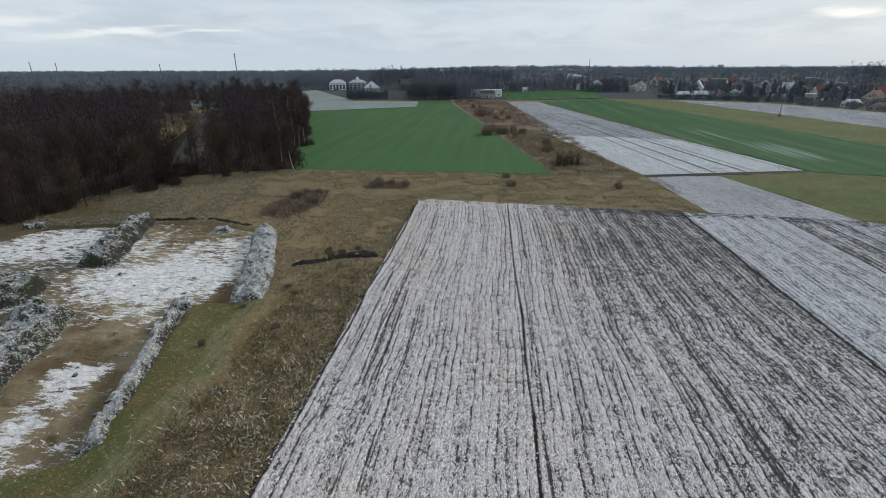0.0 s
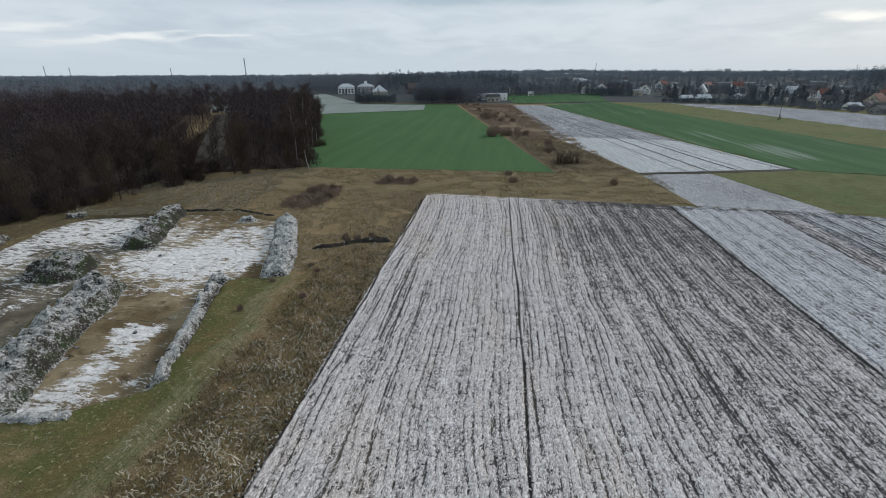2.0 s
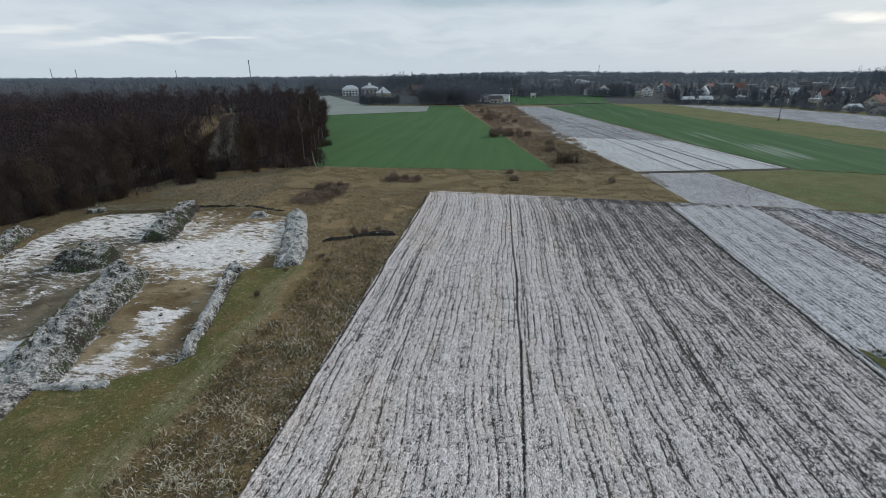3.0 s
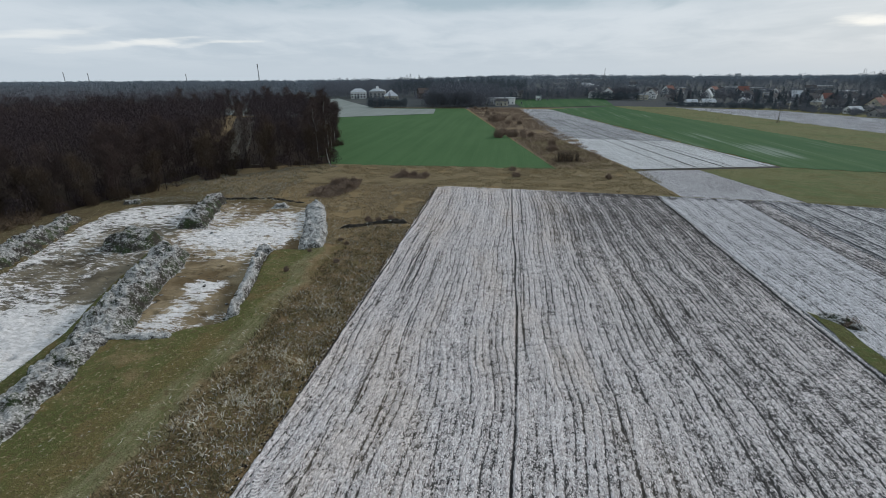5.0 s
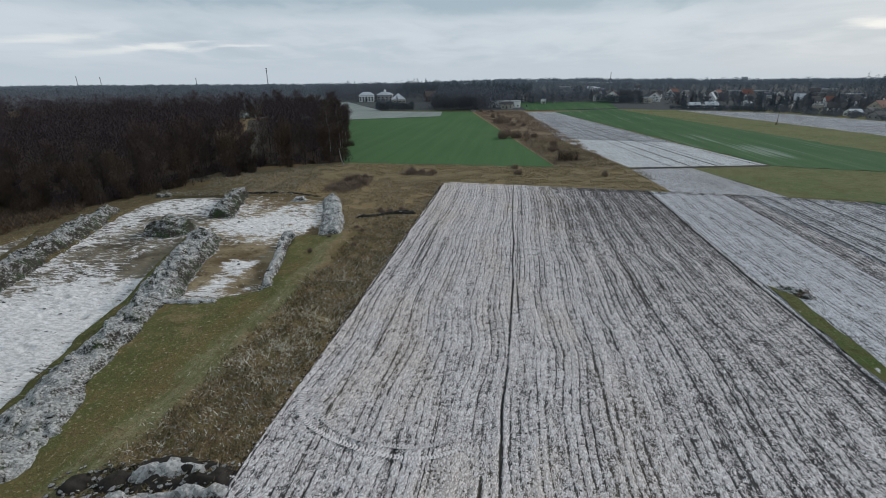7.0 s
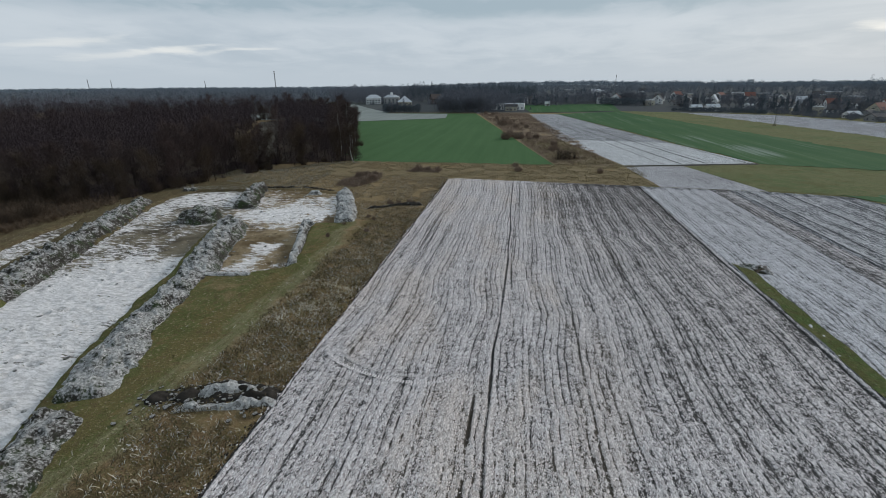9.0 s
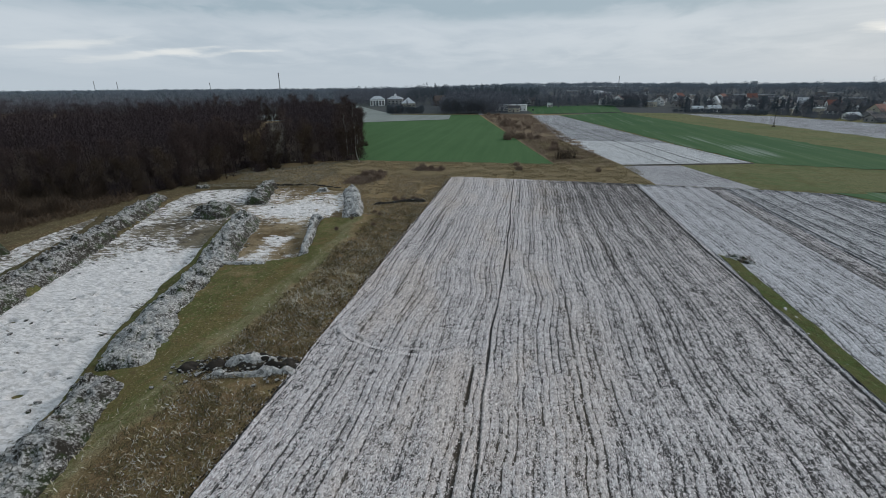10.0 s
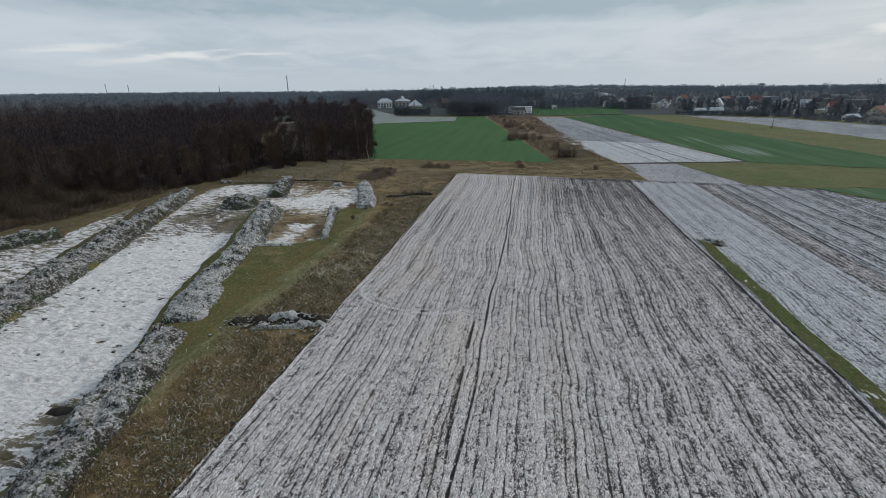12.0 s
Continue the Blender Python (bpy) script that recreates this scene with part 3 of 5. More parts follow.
xs = np.concatenate([-np.geomspace(4700, 125, 40), np.arange(-120, -100, 4.0), np.arange(-100, -15, 0.5), np.arange(-15, 125, 4.0), np.geomspace(126, 4700, 40)])
ys = np.concatenate([-np.geomspace(1800, 62, 16), np.arange(-60, 132, 0.5), np.arange(132, 460, 12.0), np.arange(460, 960, 20.0), np.geomspace(965, 4700, 28)])
X, Y = np.meshgrid(xs, ys)
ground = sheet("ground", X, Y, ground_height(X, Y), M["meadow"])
tagged(ground, "rough olive and brown winter meadow with frost specks", "ground", kind="structure")


def pit_floor(name, poly, mat, label, holes):
    p = np.array(poly)
    X, Y = np.meshgrid(np.arange(p[:, 0].min() - 1, p[:, 0].max() + 1, 0.33), np.arange(p[:, 1].min() - 1, p[:, 1].max() + 1, 0.33))
    Z = -0.55 + 0.18 * (rolling(X, Y, 4, 21) - 0.5) + 0.16 * (rolling(X, Y, 1.2, 22) - 0.5) + 0.2 * (rolling(X, Y, 0.6, 23) - 0.5)
    for hx, hy, rx, ry, depth in holes:
        q = np.hypot((X - hx) / rx, (Y - hy) / ry)
        Z = Z - depth * ease(1.0, 0.55, q) + 0.10 * ease(1.9, 1.2, q) * ease(0.8, 1.15, q)
    ob = sheet(name, X, Y, Z, mat, keep=inside(poly, X, Y) > -0.6)
    return tagged(ob, label, "excavation floor", kind="structure")


pick = random.Random(5)


def scatter_in(poly, n, seed, margin=1.2):
    r = random.Random(seed)
    xs_, ys_ = [p[0] for p in poly], [p[1] for p in poly]
    out = []
    while len(out) < n:
        tries_ = np.array([(r.uniform(min(xs_), max(xs_)), r.uniform(min(ys_), max(ys_))) for _ in range(2 * n)])
        out += [tuple(p) for p in tries_[inside(poly, tries_[:, 0], tries_[:, 1]) > margin].tolist()]
    return out[:n]


pits_east = [(x, y, pick.uniform(0.45, 1.0), pick.uniform(0.3, 0.55), pick.uniform(0.15, 0.45)) for x, y in scatter_in(PIT_EAST, 34, 3)] + [(-34.2, 26.0, 0.7, 0.6, 0.5), (-43.5, 52.5, 1.0, 0.7, 0.35)]
pits_west = [(x, y, pick.uniform(0.4, 1.1), pick.uniform(0.3, 0.6), pick.uniform(0.12, 0.45)) for x, y in scatter_in(PIT_WEST, 150, 4)] + [(-32.5, -26.2, 0.9, 0.7, 0.5), (-40.1, -14.7, 0.8, 0.6, 0.4), (-39.9, -22.6, 0.7, 0.5, 0.35), (-55.9, -2.1, 0.9, 0.6, 0.4), (-51.6, -8.3, 0.8, 0.5, 0.35)]
pit_floor("pit_floor_1", PIT_EAST, M["sand"], "stripped sandy excavation floor patched with frost", pits_east)
pit_floor("pit_floor_2", PIT_WEST, M["sand_white"], "long stripped sandy floor mostly white with frost", pits_west)
pit_floor("pit_floor_3", PIT_FAR, M["sand_white"], "stripped sandy floor behind an earth bank, frosted", [])


def furrowed(name, x0, x1, y0, north, mat, label, dx, dy, pitch=0.6, deep=(), rough=0.06, seed=31):
    """A ploughed field whose furrows run north; north gives its far edge for each x."""
    nx, ny = int((x1 - x0) / dx), int((118 - y0) / dy)
    u, v = np.meshgrid(np.linspace(0, 1, nx), np.linspace(0, 1, ny))
    X = x0 + (x1 - x0) * u
    Y = y0 + (north(X) - y0) * v
    wander = 1.1 * (rolling(X * 0.12, Y, 13, seed) - 0.5) + 0.55 * (rolling(X * 0.2, Y, 4.6, seed + 1) - 0.5) + 0.25 * (rolling(X * 0.6, Y, 1.9, seed + 6) - 0.5)
    s = (X + wander) / pitch
    lane = 0.5 - 2.1 * (1 - np.abs(np.sin(np.pi * s))) ** 5 * (0.25 + 1.25 * rolling(X, Y * 0.1, 0.9, seed + 2))
    lane = lane - 0.9 * (1 - np.abs(np.sin(2 * np.pi * s + 0.9))) ** 6 * rolling(X, Y * 0.15, 0.7, seed + 7)
    turned = ease(4.6, 3.8, north(X) - Y)
    across = 0.5 - 1.6 * (1 - np.abs(np.sin(np.pi * (north(X) - Y + wander) / 0.85))) ** 3
    lane = lane * (1 - turned) + across * turned
    wide = np.sin(2 * np.pi * s / 4.3 + 1.0)
    clods = (rolling(X, Y, 0.28, seed + 3) - 0.5) + 0.7 * (rolling(X, Y, 0.7, seed + 4) - 0.5)
    Z = 0.06 * lane + 0.03 * wide + rough * 2.2 * clods
    crest = 0.55 + 0.5 * lane + 0.12 * wide + 0.5 * clods - 0.30 * turned * ease(4, 40, X)
    for cx, w, d, ya, yb in deep:
        centre = np.interp(Y, *MAIN_FURROW) if cx == MAIN else cx + 0.45 * (rolling(X * 0, Y, 11, int(abs(cx) * 7) + 3) - 0.5) + 0.2 * (rolling(X * 0, Y, 3, int(abs(cx) * 7) + 5) - 0.5)
        g = np.exp(-((X - centre) / w) ** 2) * ease(ya - 1, ya + 1, Y) * ease(yb + 1, yb - 1, Y)
        side = np.exp(-((X - centre - 2.1 * w) / (0.8 * w)) ** 2) * ease(ya - 1, ya + 1, Y) * ease(yb + 1, yb - 1, Y) * (w > 0.11)
        Z, crest = Z - d * g + 0.3 * d * side, crest - (1.1 if w > 0.11 else 0.85) * g + 0.4 * side
    end = ease(0, 2.2, north(X) - Y)
    Z = 0.10 + Z * (0.35 + 0.65 * end)
    if x0 < -15:
        X = X + (u == 0) * (0.5 * rolling(X * 0, Y, 1.7, 77) - 0.2)
    edge = (u == 0) | (u == 1) | (v == 0) | (v == 1)
    Z = np.where(edge, -0.3, Z)
    ob = sheet(name, X, Y, Z, mat, crest=np.clip(crest, -0.6, 1.3))
    return tagged(ob, label, "ploughed field", kind="structure")


MAIN = 3.8
MAIN_FURROW = ([-62, -30, -25, -17, -9, -2, 4, 10, 20, 31, 40, 48, 63, 90], [3.3, 3.3, 3.6, 3.85, 3.5, 3.6, 3.45, 3.8, 4.0, 4.2, 4.0, 4.2, 3.8, 3.75])
line_pick = random.Random(12)
DEEP = [(3.8, 0.115, 0.24, -70, 99), (2.05, 0.15, 0.22, -10.2, -4.7), (2.15, 0.15, 0.22, -25, -14.2), (-15.45, 0.16, 0.2, -70, 98), (37.7, 0.15, 0.2, -70, 94), (12.5, 0.09, 0.10, -14, 22), (-11.2, 0.09, 0.08, 36, 62), (-13.4, 0.09, 0.10, 30, 60)]
DEEP += [(line_pick.uniform(-13, 36), line_pick.uniform(0.05, 0.07), line_pick.uniform(0.015, 0.035), a, a + line_pick.uniform(14, 60)) for a in [line_pick.uniform(-55, 80) for _ in range(16)]]
furrowed("field_1", -15.7, 38.3, -62, far_edge, M["plough"], "ploughed field with long frosted furrows and dark soil", 0.098, 0.29, 0.74, DEEP)
furrowed("field_2", 38.35, 55.2, -62, far_edge, M["plough_white"], "narrow ploughed strip white with frost", 0.12, 0.55, 0.75, [], 0.04, 51)
furrowed("field_3", 55.2, 60.0, -62, far_edge, M["plough_dark"], "dark strip of bare ploughed soil", 0.2, 0.6, 0.9, [], 0.05, 61)
furrowed("field_4", 60.0, 128.0, -62, far_edge, M["plough_grey"], "wide ploughed field with grey frosted ridges", 0.2, 0.9, 0.95, [(61 + 4.6 * k + 2.4 * math.sin(3.7 * k), 0.16, 0.05, -60, 90) for k in range(13)], 0.06, 71)

# fields beyond
patch("verge_1", [(-60, 101.0), (44, 95.5), (40.5, 127.8), (-60, 130.5)], M["verge"], "strip of dry yellowed grass between the fields", 120, 40, 0.08, 0.25, 1.5)
patch("field_5", [(-66, 130), (17.6, 128), (-39.5, 443), (-172, 443)], M["wheat"], "large even field of green winter wheat", 20, 60, 0.10)
patch("scrub_floor", [(17.9, 128), (40.3, 128), (12, 452), (-39.2, 452)], M["scrub_floor"], "strip of brown dead grass and scrub", 40, 160, 0.08, 0.3, 1.0)
patch("field_6", [(-134, 322), (-58, 368), (-66, 432), (-150, 440)], M["pale"], "pale field whitened by frost", 12, 20, 0.3)
patch("field_7", [(-300, 360), (-125, 322), (-131, 453), (-214, 583)], M["pale"], "pale frosted slope above the wheat field", 30, 40, 0.35)
patch("field_8", [(41, 130.2), (87, 140), (75.5, 200), (25.3, 212)], M["snow_strip"], "ploughed strip white with frost and dark furrows", 60, 60, 0.10, 0.05)
patch("field_9", [(25.3, 212), (75.5, 200), (38.5, 432), (12.5, 432)], M["snow_far"], "long greyish ploughed strip thinly frosted", 40, 60, 0.11, 0.05)
patch("field_10", [(43.6, 94.4), (69.2, 91.2), (60.5, 130.6), (40.8, 127.4)], M["plough_white"], "small ploughed patch white with frost", 50, 60, 0.12, 0.06)
patch("track", [(41, 127.6), (88, 137.4), (87, 140.0), (40.5, 130.0)], M["black_soil"], "strip of bare dark soil along the field end", 40, 4, 0.09, 0.06, 0.6)
patch("field_17", [(95, 90.5), (160, 84), (150, 119.6), (87.5, 138.2)], M["olive"], "olive green meadow running to the crop", 60, 60, 0.08, 0.1, 2.5)
patch("field_11", [(69.0, 91.6), (96, 88.0), (87.5, 138.2), (61.0, 131.0)], M["olive"], "olive green meadow beside the ploughed strips", 60, 60, 0.07, 0.12, 1.5)
patch("field_12", [(87.5, 138.5), (150, 120), (104, 480), (39, 432)], M["wheat_strip"], "long green crop strip streaked with frost", 60, 160, 0.13, 0.0, 3.0)
patch("field_13", [(94, 72), (420, 20), (420, 70), (84.5, 91)], M["wheat_strip"], "green crop field at the edge of the plough", 60, 20, 0.05, 0.0, 2.0)
patch("field_14", [(150, 120), (200, 130), (156, 462), (104, 480)], M["olive"], "long olive yellow meadow strip", 40, 160, 0.12, 0.1, 3.0)
patch("field_15", [(200, 130), (300, 150), (222, 420), (156, 462)], M["lilac_far"], "bare greyish ploughed field near the houses", 40, 120, 0.12, 0.06, 3.0)
patch("field_16", [(15, 452), (105, 482), (112, 578), (4, 560)], M["wheat_strip"], "green meadow below the far houses", 20, 20, 0.35)
patch("forest_floor", [(-430, -60), (-100, -30), (-87, 122), (-430, 560)], M["litter"], "dark floor of dead leaves under bare trees", 120, 200, 0.42, 0.3, 2.5, 0.8)
patch("forest_floor_2", [(-96, 112), (-57, 131), (-128, 318), (-200, 330)], M["litter"], "dark floor of dead leaves at the wood's edge", 30, 50, 0.16, 0.2)
patch("clearing", [(-96, 131), (-89, 134), (-188, 326), (-200, 318)], M["clearing"], "frosted grassy clearing inside the bare wood", 14, 60, 0.4, 0.2)
patch("verge_3", [(38.35, -62), (40.6, -62), (40.4, 31), (38.45, 34.5)], M["boundary"], "narrow green grass strip between ploughed fields", 14, 160, 0.24, 0.2, 0.5)
for i, k in enumerate((0.30, 0.44, 0.63, 0.70, 0.94)):
    a, b = np.array((41, 130.2)) * (1 - k) + np.array((87, 140)) * k, np.array((18.5, 320)) * (1 - k) + np.array((57, 316)) * k
    w = (0.16, 0.28, 0.3, 0.14, 0.18)[i]
    patch("furrow_line", [a - (w, 0), a + (w, 0), b + (w, 0), b - (w, 0)], M["black_soil"], "dark open furrow in the frosted strip", 3, 80, 0.16, 0.05, 0.2)

def clod_mesh(name, seed, mat):
    bm = bmesh.new()
    bmesh.ops.create_icosphere(bm, subdivisions=1, radius=1)
    r = random.Random(seed)
    for v in bm.verts:
        v.co *= r.uniform(0.6, 1.25)
        v.co.z *= 0.62
    me = bpy.data.meshes.new(name)
    bm.to_mesh(me)
    bm.free()
    me.materials.append(mat)
    return me


CLODS = [clod_mesh("clod", 300 + k, M[m]) for k, m in enumerate(["spoil_white", "spoil", "spoil_dark", "black_soil"])]


# ---- banks of topsoil and the excavation's heaps ----
def bank(name, axis, widths, heights, mat, label, seed, step_=0.22, base=-0.65, rugged=1.0):
    """A long heap of earth along axis; widths and heights at each of its points."""
    a = np.array(axis, float)
    seg = np.hypot(*np.diff(a, axis=0).T)
    run = np.concatenate([[0], np.cumsum(seg)])
    length = run[-1]
    w = max(widths)
    nu, nv = int(length / step_) + 2, int(w / step_) + 8
    s, q = np.meshgrid(np.linspace(-0.8, length + 0.8, nu), np.linspace(-1.15, 1.15, nv))
    cx, cy = np.interp(s, run, a[:, 0]), np.interp(s, run, a[:, 1])
    dx, dy = np.gradient(cx, axis=1), np.gradient(cy, axis=1)
    n = np.maximum(np.hypot(dx, dy), 1e-6)
    last = np.where((s < 0) | (s > length), 1, 0)
    tx, ty = (a[-1] - a[0]) / np.hypot(*(a[-1] - a[0]))
    dx, dy = np.where(n < 1e-5, tx, dx / n), np.where(n < 1e-5, ty, dy / n)
    cx, cy = cx + last * tx * np.where(s < 0, s, s - length), cy + last * ty * np.where(s < 0, s, s - length)
    half = 1.16 * np.interp(s, run, widths) / 2 * (0.86 + 0.3 * rolling(s, q * 0, 5, seed))
    X, Y = cx - dy * q * half, cy + dx * q * half
    h = np.interp(s, run, heights) * (0.72 + 0.5 * rolling(s, q * 0, 4.5, seed + 1))
    ends = ease(-0.8, 0.5, s) * ease(length + 0.8, length - 0.5, s)
    prof = np.clip(1 - np.abs(q + 0.18 * (rolling(s, q, 3, seed + 2) - 0.5)) ** 2.3, 0, 1) ** 0.9
    lumps = 0.8 * (rolling(X, Y, 1.4, seed + 3) - 0.5) + 0.9 * (rolling(X, Y, 0.7, seed + 4) - 0.5) + 0.6 * (rolling(X, Y, 0.36, seed + 5) - 0.5)
    Z = base + (h - base) * prof * ends * (1 + 0.32 * lumps) + 0.28 * rugged * lumps * np.sqrt(prof) * ends
    root = thing(name, (a[0][0], a[0][1], 0), label, "earth bank")
    back = Matrix.Translation((-a[0][0], -a[0][1], 0))
    heap = sheet("earth", X, Y, Z, mat)
    heap.parent, heap.matrix_parent_inverse = root, back
    rr = random.Random(seed)
    spots_ = np.argwhere((prof * ends > 0.12) & (Z > -0.45))
    for _ in range(min(60, int(length * w * 0.22))):
        i, j = spots_[rr.randrange(len(spots_))]
        size = rr.uniform(0.12, 0.34)
        ob = new("clod", rr.choice(CLODS[:2] if "frost" in label else CLODS[:3]))
        ob.parent, ob.matrix_parent_inverse = root, back
        ob.matrix_basis = pose(X[i, j], Y[i, j], Z[i, j] + size * 0.1, rr.uniform(-20, 20), rr.uniform(-20, 20), rr.uniform(0, 360)) @ Matrix.Diagonal((size * rr.uniform(0.9, 1.7), size, size, 1))
    return root


bank("earth_bank", [(-29.8, 25.2), (-33.0, 34.5), (-37.2, 46.5)], [1.6, 2.0, 1.6], [0.75, 0.9, 0.7], M["spoil_white"], "low bank of clods white with frost beside the excavation", 101)
bank("earth_bank", [(-29.8, 50.0), (-34.2, 62.5), (-39.6, 75.8)], [4.6, 4.8, 4.4], [1.15, 1.25, 1.1], M["spoil_white"], "thick bank of frosted clods at the excavation's edge", 111)
bank("earth_bank", [(-52.2, 44.5), (-47.6, 31.5), (-43.4, 21.5), (-41.0, 13.0), (-37.9, 1.4), (-34.6, -6.6), (-33.2, -10.0)], [5.2, 5.6, 5.2, 5.0, 5.2, 6.0, 4.4], [1.8, 1.8, 1.6, 1.4, 1.1, 0.9, 0.7], M["spoil_mid"], "long dark bank of topsoil and sods dusted with frost", 121)
bank("earth_bank", [(-32.8, -12.0), (-29.4, -22.0), (-26.0, -32.0), (-22.6, -45.0)], [4.6, 5.0, 4.4, 4.6], [1.1, 1.3, 1.2, 1.2], M["spoil"], "lumpy bank of frosted topsoil beside rough grass", 131)
bank("earth_bank", [(-58.8, 59.4), (-62.6, 70.0), (-66.2, 80.2)], [4.6, 5.0, 4.0], [1.5, 1.7, 1.3], M["spoil"], "bank of dark clods between two excavated floors", 141)
bank("earth_bank", [(-86.0, 60.4), (-75.5, 34.0), (-68.0, 14.0), (-60.0, -10.0), (-53.0, -32.0)], [4.8, 5.4, 6.0, 5.8, 5.8], [1.4, 1.6, 1.6, 1.5, 1.5], M["spoil"], "long lumpy bank of dark topsoil with frosted crest", 151)
bank("earth_bank", [(-84.0, 20.0), (-88.0, 13.5), (-95.0, 2.0)], [4.0, 4.6, 4.6], [1.3, 1.5, 1.4], M["spoil_dark"], "dark earth bank at the edge of the brushwood", 161)
bank("earth_mound", [(-66.6, 47.6), (-63.0, 49.2), (-59.6, 50.8)], [6.0, 8.2, 6.0], [1.6, 2.5, 1.6], M["spoil_dark"], "tall mound of dark sods greened on one side", 171)
bank("earth_heap", [(-85.2, 74.0), (-82.0, 75.0)], [2.6, 2.6], [0.9, 1.0], M["spoil"], "small frosted heap of soil", 181)
bank("earth_heap", [(-49.8, 76.6), (-47.2, 77.0)], [1.8, 1.8], [0.6, 0.6], M["spoil_white"], "small heap of frosted soil on the stripped floor", 191)
bank("earth_heap", [(-38.6, 48.0), (-36.4, 48.8)], [1.8, 1.8], [0.8, 0.7], M["spoil_white"], "small heap of frosted clods", 201)
bank("earth_heap", [(-41.5, 18.6), (-36.2, 19.6), (-34.0, 20.4)], [1.6, 2.2, 1.6], [0.35, 0.5, 0.35], M["spoil_white"], "low row of frosted clods at the excavation's end", 211)
bank("soil_dump", [(-27.0, -9.0), (-21.0, -6.9), (-15.9, -6.6)], [2.0, 3.4, 2.8], [0.25, 0.4, 0.3], M["black_soil"], "spread of black wet soil dumped on the grass", 221, 0.2, -0.25, 1.6)
bank("earth_heap", [(-22.8, -7.6), (-20.4, -6.6), (-18.4, -6.2)], [1.0, 1.8, 1.2], [0.45, 0.7, 0.45], M["spoil_snow"], "heap of dumped soil capped with white frost", 231, 0.15, -0.1, 2.2)
bank("earth_heap", [(-23.2, -9.6), (-19.5, -8.7), (-15.6, -7.7)], [0.9, 1.1, 0.9], [0.28, 0.32, 0.28], M["spoil_snow"], "thin frosted ridge on the dumped black soil", 241, 0.15, -0.1, 2.0)
bank("earth_heap", [(39.4, 33.6), (40.8, 32.6), (42.4, 31.0)], [1.6, 2.4, 1.6], [0.5, 0.8, 0.5], M["spoil"], "heap of frosted field stones and soil", 251, 0.15, 0.0, 1.8)
bank("earth_ridge", [(-28.6, 61.6), (-22.5, 65.2), (-17.4, 66.4)], [1.0, 1.3, 1.6], [0.35, 0.5, 0.6], M["black_soil"], "dark edge of an old ditch across the meadow", 261, base=-0.1)
bank("earth_ridge", [(-66.0, 80.6), (-52.4, 82.0), (-44.0, 79.0)], [0.8, 0.9, 0.8], [0.2, 0.25, 0.15], M["black_soil"], "dark cut edge of turf round the excavation", 271, base=-0.1)


bank("soil_hole", [(-33.6, -26.4), (-31.4, -25.6)], [1.0, 1.0], [-0.30, -0.30], M["black_soil"], "freshly dug dark hole with crumbled brown soil", 281, base=-0.62)

bank("earth_heap", [(-34.2, -25.6), (-32.0, -24.9)], [0.7, 0.8], [-0.15, -0.1], M["sand"], "crumbled brown subsoil beside a fresh hole", 291, base=-0.62)

# loose clods on the stripped floors
r = random.Random(77)
for poly, n, seed in ((PIT_EAST, 40, 61), (PIT_WEST, 90, 62)):
    for x, y in scatter_in(poly, n, seed, 0.3):
        ob = new("clod", r.choice(CLODS[:2]))
        s = r.uniform(0.10, 0.30)
        ob.matrix_basis = pose(x, y, -0.56 + s * 0.35, 0, 0, r.uniform(0, 360)) @ Matrix.Diagonal((s * r.uniform(0.8, 1.8), s, s, 1))
        tagged(ob, "loose clod of frosted soil on the stripped floor", "clod", "clods on the excavation floor")
for k in range(130):
    x = r.uniform(-28, -15.8)
    y = r.gauss(-7.6, 1.2) + min(x + 21, 0) * 0.25
    ob = new("clod", CLODS[0 if r.random() < 0.75 else 2])
    s = r.uniform(0.09, 0.26)
    ob.matrix_basis = pose(x, y, s * 0.3 + 0.1, 0, 0, r.uniform(0, 360)) @ Matrix.Diagonal((s * 1.4, s, s, 1))
    tagged(ob, "frosted clod of dumped black soil", "clod", "clods round the soil dump")


# ---- crumbled soil on the plough ----
def crumble(name, x, y, z, size, mat, label, seed):
    """Many small broken clods, each a crooked eight-sided lump."""
    g = np.random.default_rng(seed)
    n = len(x)
    corners = np.array([(1, 0, 0), (0, 1, 0), (-1, 0, 0), (0, -1, 0), (0, 0, 1), (0, 0, -1)], float)
    V = corners * g.uniform(0.6, 1.3, (n, 6, 1)) * size[:, None, None] * np.array([1.0, 1.3, 0.75])
    a = g.uniform(0, 2 * np.pi, n)
    c, s_ = np.cos(a)[:, None], np.sin(a)[:, None]
    V = np.stack([V[..., 0] * c - V[..., 1] * s_ + x[:, None], V[..., 0] * s_ + V[..., 1] * c + y[:, None], V[..., 2] + z[:, None]], -1)
    faces = np.array([(0, 1, 4), (1, 2, 4), (2, 3, 4), (3, 0, 4), (1, 0, 5), (2, 1, 5), (3, 2, 5), (0, 3, 5)])
    F = (faces[None] + 6 * np.arange(n)[:, None, None]).reshape(-1, 3)
    return tagged(new(name, mesh_from(name, V.reshape(-1, 3), F, mat, False)), label, "clods", kind="stuff")


